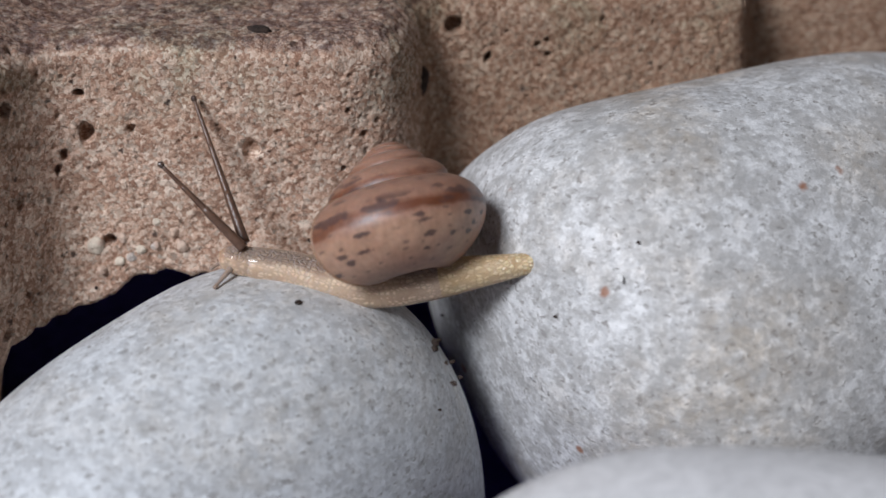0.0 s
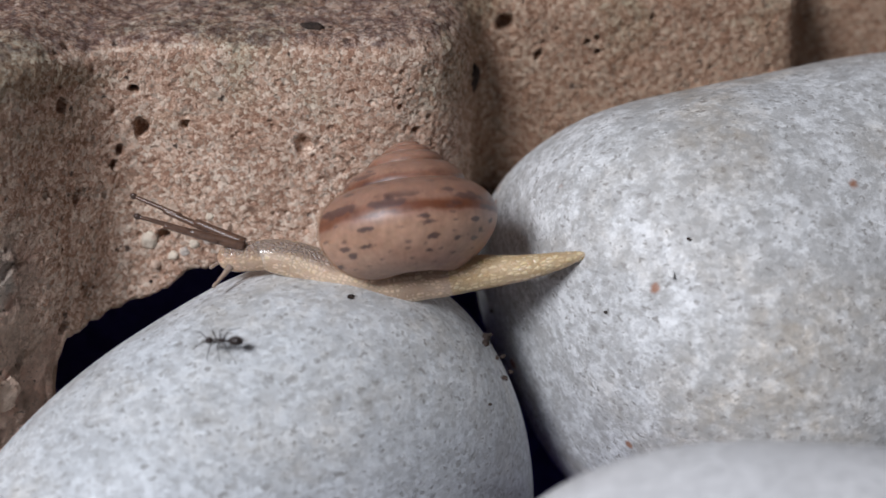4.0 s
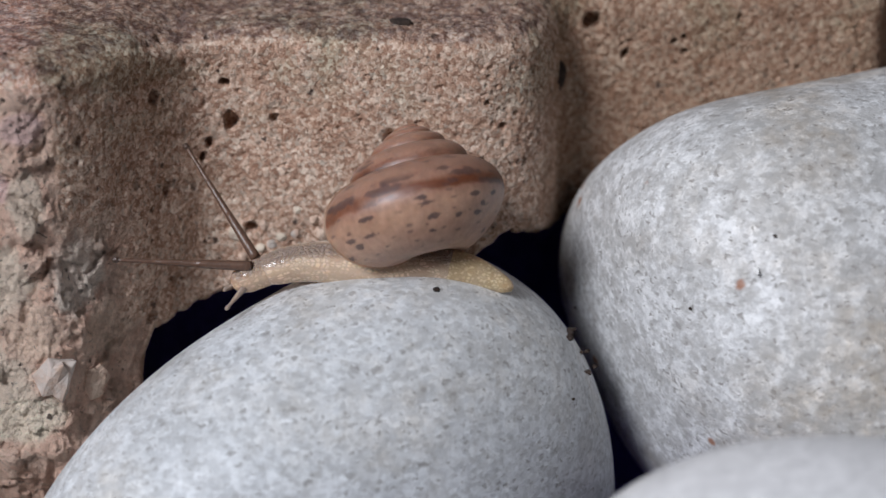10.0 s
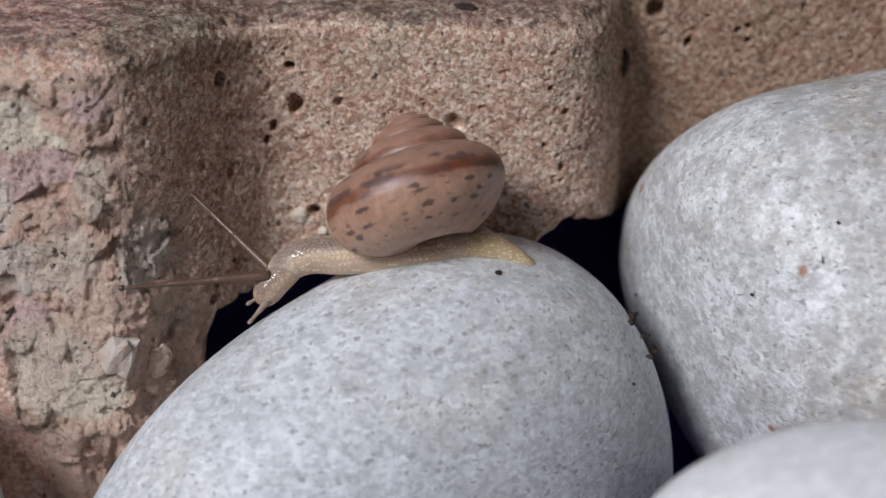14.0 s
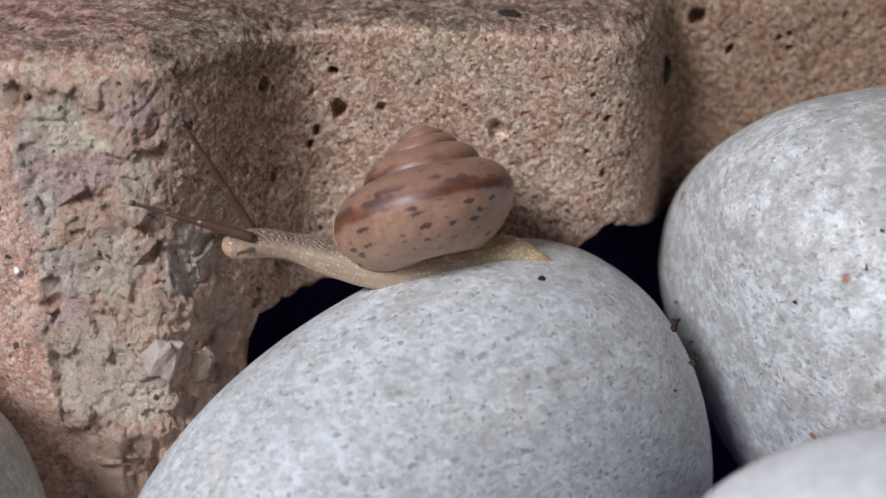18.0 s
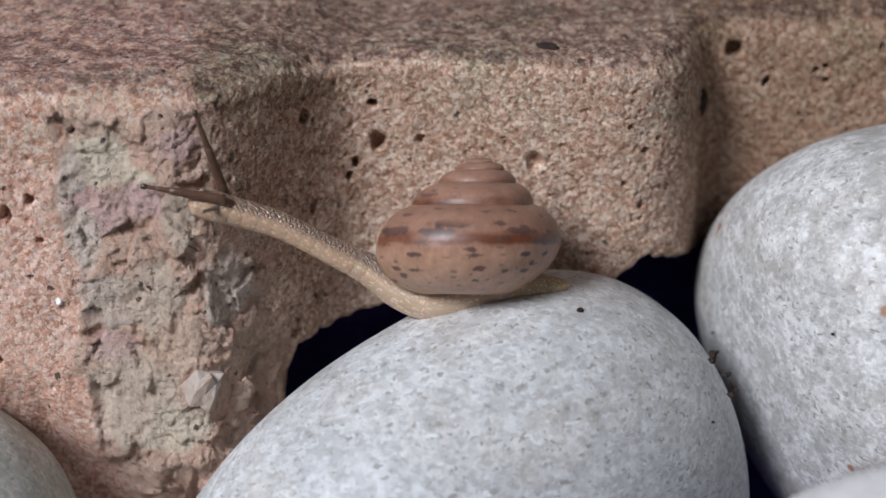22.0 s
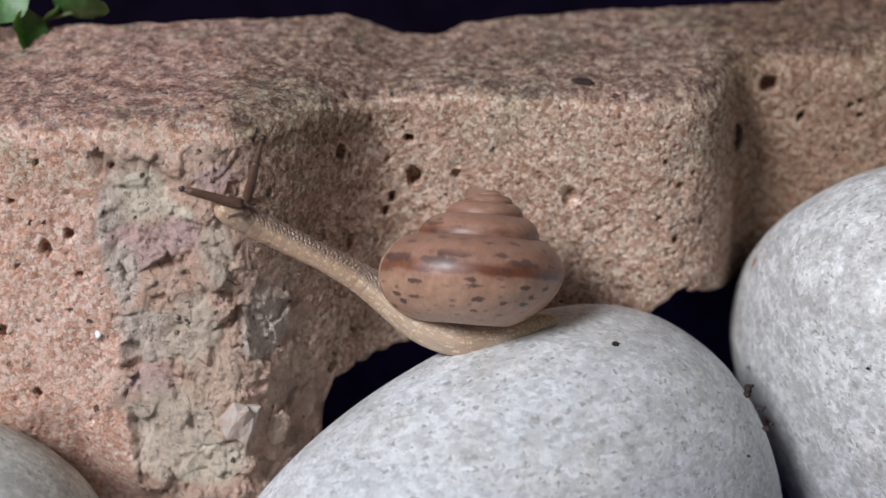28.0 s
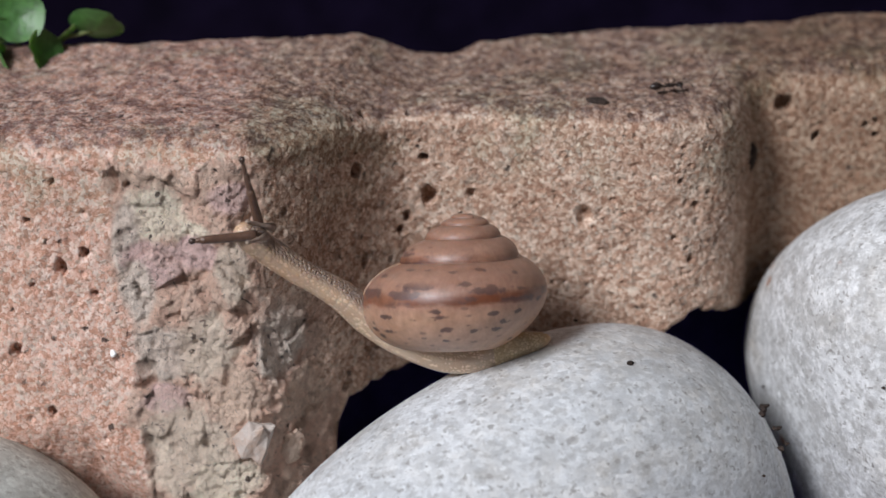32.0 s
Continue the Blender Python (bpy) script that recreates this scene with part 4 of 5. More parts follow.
# ---- little plant on the block ----
def round_leaf(radius, cup):
    rings, arms = 6, 20
    verts, faces = [], []
    for layer in (0, 1):
        verts.append((0, 0, -cup * 0.2 - layer * 0.00015))
        for i in range(1, rings + 1):
            r = radius * i / rings
            for j in range(arms):
                a = 2 * math.pi * j / arms
                notch = 1 - 0.16 * math.exp(-((a - math.pi) / 0.25) ** 2) + 0.03 * math.sin(5 * a)
                verts.append((r * notch * math.cos(a), r * notch * math.sin(a), cup * (i / rings) ** 2 - layer * 0.00015 * (1 - (i / rings) ** 4)))
    half = 1 + rings * arms
    for layer in (0, 1):
        o = layer * half
        for j in range(arms):
            k = (j + 1) % arms
            t = (o, o + 1 + j, o + 1 + k)
            faces.append(t if not layer else t[::-1])
            for i in range(rings - 1):
                a, b = o + 1 + i * arms, o + 1 + (i + 1) * arms
                q = (a + j, b + j, b + k, a + k)
                faces.append(q if not layer else q[::-1])
    return verts, faces


def tube(points, radii, sides=10):
    pts = [Vector(p) for p in points]
    verts, faces = [], []
    for i, p in enumerate(pts):
        d = (pts[min(i + 1, len(pts) - 1)] - pts[max(i - 1, 0)]).normalized()
        a = d.orthogonal().normalized()
        b = d.cross(a)
        for j in range(sides):
            w = 2 * math.pi * j / sides
            verts.append(p + radii[i] * (math.cos(w) * a + math.sin(w) * b))
    faces = grid_faces(len(pts), sides, True)
    faces.append(tuple(range(sides))[::-1])
    faces.append(tuple(len(verts) - sides + j for j in range(sides)))
    return verts, faces


plant = tagged(new("creeping_plant"), "small creeping plant with round green leaves on the block", "plant")
plant.location = (-0.0425, 0.0150, 0.0690)
leaf_mesh = mesh_of("leaf", *round_leaf(0.0023, 0.0005), LEAF)
for (x, y, z), (rx, ry, rz), s in (
    ((-0.0006, -0.0010, 0.0036), (58, -8, 10), 1.0),
    ((0.0014, -0.0022, 0.0008), (62, 12, 60), 0.9),
    ((0.0056, 0.0000, 0.0022), (50, 18, 160), 1.05),
    ((-0.0020, -0.0024, -0.0002), (66, -14, 110), 1.0),
    ((-0.0034, -0.0008, 0.0020), (48, -20, 200), 1.05),
    ((0.0030, 0.0012, 0.0012), (40, 5, 250), 0.8),
    ((-0.0052, -0.0020, 0.0004), (55, -10, 300), 1.0),
):
    leaf = part("leaf", leaf_mesh, plant)
    leaf.matrix_local = pose(x, y, z, rx, ry, rz) @ Matrix.Diagonal((s, s, s, 1))
    part("stem", mesh_of("stem", *tube([(0, 0.0005, -0.0010), (x * 0.5, y * 0.5 + 0.0008, z * 0.5), (x, y + 0.0002, z - 0.0002)], [0.00025, 0.0002, 0.00016], 6), STEM), plant)


# ---- snail ----
snail = tagged(new("snail"), "crawling snail with brown-banded speckled shell and yellowish body", "snail")


def whorl_point(t, b, whorls, fall, end):
    """A point of the shell, in millimetres: t whorls from the apex, b round the tube (0 outermost, a quarter turn on its top)."""
    n = whorls - t
    s, q = fall**n, 0.58**n
    phi = end + n * 2 * math.pi
    cb, sb = np.cos(b), np.sin(b)
    r = np.maximum(s * (3.78 + 4.32 * cb), 0.02 * s)
    rise = 8.1 * (1 - q)
    flat = 0.38 * min(n / 0.4, 1.0)
    low = (1 - flat) * sb - flat * (1 - np.maximum(cb, 0.0))
    z = rise + np.where(sb > 0, 3.6 * q * sb, (3.45 * q + min(rise, 3.0)) * low) - 0.85
    return r * math.cos(phi), r * math.sin(phi), z


def shell_mesh():
    whorls, nu, nv, fall = 4.3, 420, 56, 0.64
    end = radians(212)
    verts, uvs = [], []
    around = np.array([2 * math.pi * j / nv - math.pi / 2 for j in range(nv)])
    for i in range(nu):
        t = whorls * i / (nu - 1)
        x, y, z = whorl_point(t, around, whorls, fall, end)
        verts += [tuple(p) for p in np.stack([x, y, z], 1) * 1e-3]
        uvs += [(t, j / nv) for j in range(nv)]
    faces = [f[::-1] for f in grid_faces(nu, nv, True)]
    me = mesh_of("shell", verts, faces, SHELL)
    uv = me.uv_layers.new(name="whorl")
    for loop in me.loops:
        u, v = uvs[loop.vertex_index]
        uv.data[loop.index].uv = (u, v)
    for poly in me.polygons:
        vs = [uv.data[k].uv[1] for k in poly.loop_indices]
        if max(vs) - min(vs) > 0.5:
            for k in poly.loop_indices:
                if uv.data[k].uv[1] < 0.5:
                    uv.data[k].uv[1] += 1.0
    rim = verts[-nv:]
    return me, rim


shell_data, rim = shell_mesh()
shell = part("shell", shell_data, snail, "glossy brown-banded speckled conical shell")
rim_mid = Vector(np.mean(np.array(rim), axis=0))
ring = [Vector(p) for p in rim] + [Vector(rim[0])]
lip_v, lip_f = tube(ring, [0.00009] * len(ring), 8)
part("lip", mesh_of("lip", lip_v, lip_f, LIP), shell, "pale thin shell lip")
cap_v = [tuple(rim_mid)] + [tuple(Vector(p) * 0.98 + rim_mid * 0.02) for p in rim]
part("mantle", mesh_of("mantle", cap_v, [(0, 1 + j, 1 + (j + 1) % len(rim)) for j in range(len(rim))], SKIN), shell, "pale fleshy mantle filling the shell mouth")

SEGMENTS = 66
GIRTH = ((0.0, 0.98), (0.03, 1.14), (0.08, 1.14), (0.18, 1.02), (0.28, 1.38), (0.36, 1.62), (0.44, 1.68), (0.55, 1.58), (0.68, 1.30), (0.80, 0.98), (0.90, 0.70), (0.96, 0.44), (1.0, 0.16))


def girth(u):
    return float(np.interp(u, [g[0] for g in GIRTH], [g[1] for g in GIRTH]))


body_parts = []
ball_v, ball_f = sphere(14)
for k in range(SEGMENTS):
    u = k / (SEGMENTS - 1)
    r = girth(u)
    length = min(3.2, 1.0 + 1.7 * r, r * (1.0 + 11 * u), r * (1.1 + 11 * (1 - u)))
    w = ball_v.copy()
    low = np.clip(-w[:, 2], 0, 1)
    w[:, 1] *= 1 + 0.22 * low
    w[:, 2] *= np.where(w[:, 2] < 0, 0.92, 1.0)
    w = w * np.array([length, r * 1.02, r]) * 1e-3
    me = mesh_of("body_segment", w, ball_f, SKIN if u < 0.22 else NECK_SKIN if u < 0.58 else TAIL_SKIN)
    me.attributes.new("skin", "FLOAT_VECTOR", "POINT").data.foreach_set("vector", (w + np.array([0.00036 * k, 0, 0])).astype(np.float32).ravel())
    body_parts.append(part("body_segment", me, snail))


def stalk_pieces(name, material, eye_material):
    """Three sliding lengths of a tapered stalk, the last with the eye at its tip; each runs along +x from its foot."""
    pieces = []
    for j, (r0, r1) in enumerate(((0.43, 0.31), (0.31, 0.215), (0.215, 0.15))):
        n = 10
        pts = [(4.3e-3 * i / n, 0, 0) for i in range(n + 1)]
        radii = [(r0 + (r1 - r0) * i / n) * 1e-3 for i in range(n + 1)]
        if j < 2:
            pts += [(4.38e-3, 0, 0)]
            radii += [radii[-1] * 0.6]
        verts, faces = tube(pts, radii, 14)
        ob = part(name, mesh_of(name, verts, faces, material), snail)
        pieces.append(ob)
        if j == 2:
            ev, ef = sphere(6)
            part("eye", mesh_of("eye", ev * np.array([0.30, 0.25, 0.25]) * 1e-3 + np.array([4.3e-3, 0, 0]), ef, eye_material), ob, "dark round eye at the tip")
    return pieces


near_stalk = stalk_pieces("eyestalk", STALK, EYE)
far_stalk = stalk_pieces("eyestalk", STALK, EYE)
feeler_mesh = mesh_of("feeler", *tube([(-0.8e-3, 0, 0), (0, 0, 0), (1.5e-3, 0, 0), (1.75e-3, 0, 0), (1.98e-3, 0, 0), (2.08e-3, 0, 0)], [0.40e-3, 0.24e-3, 0.12e-3, 0.17e-3, 0.16e-3, 0.06e-3], 10), FEELER)
feelers = [part("feeler", feeler_mesh, snail), part("feeler", feeler_mesh, snail)]


# ---- ants ----
def ant_thing():
    ant = tagged(new("ant"), "small black ant with thin bent legs", "ant", "ants")

    def bead(name, place, size):
        v, f = sphere(6)
        part(name, mesh_of(name, v * np.array(size) * 1e-3 + np.array(place) * 1e-3, f, ANT), ant)

    bead("head", (1.15, 0, 0.25), (0.32, 0.27, 0.22))
    bead("thorax", (0.35, 0, 0.28), (0.55, 0.18, 0.18))
    bead("waist", (-0.28, 0, 0.26), (0.14, 0.09, 0.13))
    bead("abdomen", (-0.90, 0, 0.30), (0.58, 0.36, 0.32))
    for side in (-1, 1):
        for x, reach, back in ((0.60, 1.25, 0.75), (0.32, 1.35, 0.0), (0.08, 1.45, -1.05)):
            v, f = tube([(x * 1e-3, 0.1e-3 * side, 0.25e-3), ((x + back * 0.4) * 1e-3, reach * 0.5e-3 * side, 0.62e-3), ((x + back) * 1e-3, reach * 1e-3 * side, -0.55e-3)], [0.065e-3, 0.05e-3, 0.03e-3], 6)
            part("leg", mesh_of("leg", v, f, ANT), ant)
        v, f = tube([(1.35e-3, 0.1e-3 * side, 0.3e-3), (1.75e-3, 0.45e-3 * side, 0.55e-3), (2.3e-3, 0.75e-3 * side, 0.15e-3)], [0.045e-3, 0.04e-3, 0.03e-3], 6)
        part("antenna", mesh_of("antenna", v, f, ANT), ant)
    return ant


ant_one, ant_two = ant_thing(), ant_thing()


# ---- what moves ----
TRACK = {}


def key(t, shell_at, spine, near, far, feel):
    """The snail at t seconds, in millimetres: the shell's place and turn, the line of the body from head to tail, foot and tip of each stalk and of a feeler."""
    x, y, z = (v * 1e-3 for v in shell_at[:3])
    home = pose(x, y, z)
    back = home.inverted()

    def add(ob, m):
        TRACK.setdefault(ob.name, (ob, []))[1].append((t, m))

    def along(foot, way, up=Vector((0, -0.3, 1))):
        way = way.normalized()
        side = up.cross(way).normalized()
        top = way.cross(side)
        m = Matrix((way, side, top)).transposed().to_4x4()
        m.translation = foot
        return m

    add(snail, home)
    add(shell, pose(0, 0, 0, *shell_at[3:]))
    pts = np.array(spine) * 1e-3
    fine = []
    for i in range(len(pts) - 1):
        p0, p1, p2, p3 = pts[max(i - 1, 0)], pts[i], pts[i + 1], pts[min(i + 2, len(pts) - 1)]
        for w in np.linspace(0, 1, 12, endpoint=False):
            fine.append(0.5 * (2 * p1 + (p2 - p0) * w + (2 * p0 - 5 * p1 + 4 * p2 - p3) * w**2 + (3 * p1 - p0 - 3 * p2 + p3) * w**3))
    fine = np.array(fine + [pts[-1]])
    run = np.r_[0, np.cumsum(np.linalg.norm(np.diff(fine, axis=0), axis=1))]
    under = float(run[np.argmin(((fine - np.array(shell_at[:3]) * 1e-3) ** 2).sum(1))])
    neck = max(1.4 * under - 0.0165, 0.0012)
    for k, ob in enumerate(body_parts):
        s = float(np.interp(k / (SEGMENTS - 1), (0, 0.08, 0.28, 0.5, 1.0), (0, min(0.0017, neck * 0.6), neck, under, run[-1])))
        place = Vector([float(np.interp(s, run, fine[:, c])) for c in range(3)])
        ahead = Vector([float(np.interp(s + 6e-4, run, fine[:, c]) - np.interp(s - 6e-4, run, fine[:, c])) for c in range(3)])
        add(ob, back @ along(place, ahead))
    for pieces, (foot, tip) in ((near_stalk, near), (far_stalk, far)):
        a, b = Vector(foot) * 1e-3, Vector(tip) * 1e-3
        reach = (b - a).length - 4.3e-3
        for j, ob in enumerate(pieces):
            add(ob, back @ along(a + (b - a).normalized() * (reach * j / 2 if reach > 0 else reach), b - a))
    a, b = Vector(feel[0]) * 1e-3, Vector(feel[1]) * 1e-3
    add(feelers[0], back @ along(a, b - a))
    add(feelers[1], back @ along(a + Vector((0.0002, 0.0018, 0.0002)), b - a + Vector((-0.0002, 0.0005, 0.0002))))


def motions():
    key(0, (16.54,-6.13,56.62,-41.7,-8.0,1.2),
        ((3.34,-5.51,54.16),(5.13,-5.87,53.91),(8.16,-6.52,53.40),(11.61,-7.34,52.71),(15.10,-7.81,52.59),(18.60,-7.95,53.03),(22.50,-8.44,53.92),(25.93,-8.93,54.73),(29.03,-9.41,55.50)),
        ((4.36,-5.91,55.26),(-1.70,-2.83,61.16)), ((4.45,-3.96,54.61),(0.85,4.04,63.31)), ((3.14,-6.68,53.75),(2.16,-8.01,53.29)))
    key(1, (15.59,-6.16,56.42,-42.0,-7.6,-0.4),
        ((2.53,-5.24,54.64),(4.04,-5.60,54.31),(7.06,-6.46,53.42),(10.53,-7.26,52.73),(14.01,-7.71,52.59),(17.53,-7.82,53.03),(21.43,-8.22,54.03),(24.87,-8.76,54.73),(28.63,-9.33,55.42)),
        ((3.51,-5.64,55.72),(-3.21,-2.18,62.19)), ((3.68,-3.79,54.93),(1.68,4.22,63.95)), ((2.34,-6.41,54.23),(1.36,-7.76,53.77)))
    key(2, (14.70,-6.39,56.28,-39.6,-4.3,-3.4),
        ((1.46,-5.15,55.07),(3.29,-5.58,54.67),(6.31,-6.43,53.77),(9.77,-7.44,52.70),(13.26,-7.89,52.57),(16.78,-8.00,53.00),(20.69,-8.45,53.89),(24.57,-8.91,54.78),(28.07,-9.41,55.54)),
        ((2.39,-5.60,56.04),(-8.21,-3.62,59.43)), ((2.73,-3.76,55.26),(0.14,4.24,64.22)), ((1.27,-6.32,54.65),(0.30,-7.67,54.19)))
    key(3, (14.02,-6.35,56.38,-41.0,-3.6,-4.6),
        ((0.38,-5.48,54.63),(2.22,-5.73,54.51),(5.27,-6.34,53.99),(8.73,-7.33,52.91),(12.23,-7.88,52.58),(15.74,-8.01,52.94),(19.66,-8.52,53.71),(23.10,-9.03,54.40),(27.63,-9.41,55.47)),
        ((1.44,-5.88,55.69),(-6.76,-5.01,57.73)), ((1.41,-4.01,54.90),(-7.36,1.36,58.50)), ((0.20,-6.65,54.21),(-0.77,-8.00,53.75)))
    key(5.5, (12.27,-6.15,56.64,-40.8,-4.7,-5.1),
        ((-2.33,-6.48,53.20),(-0.63,-6.40,53.57),(2.46,-6.49,53.82),(5.95,-7.26,52.98),(9.45,-7.86,52.44),(12.98,-7.89,52.85),(16.91,-8.49,53.33),(19.94,-9.03,53.81),(24.27,-9.32,54.86)),
        ((-1.25,-6.70,54.54),(-10.02,-5.06,58.09)), ((-0.96,-4.91,53.66),(-9.61,-0.91,55.31)), ((-2.50,-7.65,52.79),(-3.44,-9.01,52.34)))
    key(6, (11.96,-6.06,56.62,-40.4,-5.4,-5.6),
        ((-2.60,-6.73,52.73),(-1.10,-6.58,53.16),(1.99,-6.56,53.56),(5.51,-7.04,53.21),(9.01,-7.73,52.48),(12.54,-7.87,52.69),(16.06,-8.11,52.72),(19.12,-8.78,51.98),(21.50,-9.74,50.67)),
        ((-1.53,-6.87,54.19),(-10.70,-5.05,58.04)), ((-1.34,-5.12,53.23),(-7.87,-1.63,54.35)), ((-2.77,-7.89,52.32),(-3.71,-9.26,51.86)))
    key(7, (10.82,-5.83,56.93,-41.2,-9.3,-4.3),
        ((-3.51,-6.86,52.49),(-2.30,-6.76,52.80),(0.81,-6.63,53.39),(4.34,-6.94,53.31),(7.85,-7.45,52.88),(10.50,-7.62,52.91),(13.13,-8.03,52.55),(15.76,-8.66,51.81),(18.14,-9.54,50.61)),
        ((-2.63,-7.00,53.93),(-12.12,-5.07,57.97)), ((-2.70,-5.14,53.13),(-8.31,-0.15,56.90)), ((-3.68,-8.03,52.08),(-4.62,-9.40,51.62)))
    key(8, (9.59,-5.66,57.08,-40.8,-9.9,-4.7),
        ((-4.63,-7.05,52.22),(-3.01,-6.84,52.75),(-0.34,-6.67,53.34),(3.19,-6.88,53.36),(6.72,-7.32,53.00),(9.81,-7.51,53.02),(12.45,-7.90,52.65),(14.64,-8.37,52.09),(16.61,-8.95,51.35)),
        ((-3.61,-7.19,53.67),(-10.71,-6.23,56.46)), ((-3.69,-5.38,52.79),(-10.72,-1.79,54.14)), ((-4.79,-8.22,51.81),(-5.73,-9.60,51.36)))
    key(9, (8.38,-5.84,57.05,-36.7,-10.0,-5.7),
        ((-5.74,-7.35,52.04),(-4.18,-7.22,52.43),(-1.51,-6.92,53.22),(2.04,-7.00,53.44),(5.56,-7.54,52.89),(8.66,-7.71,52.92),(11.31,-7.98,52.75),(13.07,-8.37,52.26),(15.13,-8.82,51.71)),
        ((-4.81,-7.55,53.38),(-14.12,-7.30,54.80)), ((-4.80,-5.56,52.80),(-11.81,0.32,58.11)), ((-5.89,-8.52,51.62),(-6.83,-9.90,51.16)))
    key(10, (7.38,-5.63,57.37,-39.3,-14.0,-4.9),
        ((-6.71,-7.34,52.35),(-4.93,-7.08,52.93),(-2.26,-6.86,53.52),(0.85,-7.00,53.53),(4.38,-7.39,53.16),(7.49,-7.41,53.37),(10.14,-7.65,53.19),(12.35,-8.08,52.62),(14.23,-8.69,51.75)),
        ((-5.98,-7.53,53.67),(-16.42,-7.66,54.57)), ((-5.73,-5.50,53.18),(-11.24,1.00,59.84)), ((-6.86,-8.51,51.93),(-7.78,-9.90,51.47)))
    key(11, (6.27,-5.49,57.50,-41.6,-16.6,-5.2),
        ((-7.62,-7.72,51.76),(-6.05,-7.33,52.53),(-3.37,-6.87,53.50),(-0.26,-6.88,53.70),(3.29,-7.12,53.52),(6.40,-7.13,53.72),(9.06,-7.34,53.54),(11.26,-7.76,52.97),(13.37,-8.52,51.82)),
        ((-7.03,-7.83,53.19),(-17.14,-8.78,52.86)), ((-6.97,-5.84,52.63),(-13.19,-2.25,54.39)), ((-7.75,-8.89,51.34),(-8.67,-10.28,50.88)))
    key(12, (5.25,-5.57,56.94,-36.7,-15.8,-6.7),
        ((-8.14,-7.75,51.43),(-6.57,-7.35,52.20),(-4.34,-6.97,52.98),(-1.23,-7.08,52.99),(2.32,-7.42,52.61),(5.43,-7.52,52.62),(8.10,-7.50,52.82),(10.76,-7.81,52.44),(12.97,-8.33,51.68)),
        ((-7.55,-7.86,52.86),(-17.88,-8.74,52.72)), ((-7.49,-5.87,52.30),(-10.57,-2.64,53.68)), ((-8.27,-8.92,51.01),(-9.18,-10.31,50.54)))
    key(13, (4.02,-5.55,57.10,-38.8,-17.4,-6.3),
        ((-8.84,-8.27,50.95),(-7.71,-7.85,51.71),(-5.25,-7.12,53.06),(-2.58,-7.07,53.25),(0.98,-7.16,53.26),(4.09,-7.23,53.26),(6.77,-7.07,53.65),(9.43,-7.48,53.07),(12.08,-8.22,51.92)),
        ((-8.41,-8.31,52.47),(-15.73,-9.59,51.96)), ((-8.37,-6.37,51.83),(-13.57,-3.59,52.40)), ((-8.97,-9.44,50.53),(-9.87,-10.85,50.07)))
    key(14, (2.64,-5.74,57.17,-38.0,-19.3,-6.6),
        ((-9.91,-8.95,50.33),(-9.01,-8.40,51.29),(-6.77,-7.54,52.83),(-4.09,-7.47,53.03),(-0.53,-7.41,53.22),(2.59,-7.47,53.23),(5.27,-7.17,53.81),(8.38,-7.56,53.23),(11.48,-8.40,51.89)),
        ((-9.53,-8.91,51.98),(-20.98,-10.07,51.64)), ((-9.58,-6.97,51.33),(-16.46,-1.87,55.91)), ((-10.03,-10.12,49.91),(-10.93,-11.53,49.45)))
    key(17, (0.18,-5.73,56.76,-33.4,-20.7,-13.1),
        ((-13.57,-9.70,55.06),(-11.89,-8.92,54.85),(-9.30,-8.47,54.08),(-6.69,-8.03,53.30),(-3.15,-7.59,52.51),(-0.03,-7.50,52.71),(2.65,-7.07,53.49),(5.78,-7.09,53.49),(9.58,-7.67,52.53)),
        ((-12.53,-10.03,56.09),(-20.71,-9.11,59.97)), ((-12.09,-8.07,55.48),(-15.06,-6.58,66.38)), ((-12.37,-10.57,55.16),(-12.95,-11.71,55.57)))
    key(18, (-0.01,-5.99,56.52,-31.7,-20.7,-15.4),
        ((-15.46,-9.53,55.43),(-13.12,-8.76,55.24),(-10.53,-8.32,54.48),(-7.47,-8.11,53.33),(-3.93,-7.80,52.36),(-0.80,-7.70,52.56),(2.33,-7.37,53.14),(5.46,-7.16,53.53),(9.48,-7.69,52.65)),
        ((-14.05,-9.92,56.37),(-23.03,-9.61,59.22)), ((-14.07,-7.96,55.76),(-19.00,-7.50,64.91)), ((-14.24,-10.40,55.53),(-14.82,-11.55,55.94)))
    key(19, (0.01,-6.12,56.41,-30.8,-16.7,-19.6),
        ((-16.85,-8.85,56.68),(-14.73,-8.19,56.31),(-11.70,-7.87,55.36),(-8.19,-7.78,54.03),(-4.65,-7.80,52.49),(-1.52,-7.76,52.57),(1.61,-7.47,53.07),(4.74,-7.24,53.46),(8.55,-7.47,53.07)),
        ((-15.08,-9.19,57.69),(-21.30,-8.47,61.34)), ((-15.20,-7.39,56.79),(-17.71,-5.87,67.83)), ((-15.62,-9.72,56.77),(-16.19,-10.87,57.17)))
    key(20, (0.21,-5.99,56.63,-30.6,-10.5,-17.9),
        ((-18.58,-8.42,57.85),(-16.26,-7.84,57.28),(-13.24,-7.58,56.12),(-9.74,-7.44,54.77),(-6.65,-7.41,53.21),(-3.52,-7.84,52.43),(-0.38,-7.60,52.81),(3.20,-7.36,53.19),(8.35,-7.34,53.18)),
        ((-16.64,-8.93,58.56),(-23.31,-8.80,61.27)), ((-16.95,-6.91,58.05),(-19.29,-7.00,66.39)), ((-17.35,-9.29,57.93),(-17.90,-10.45,58.33)))
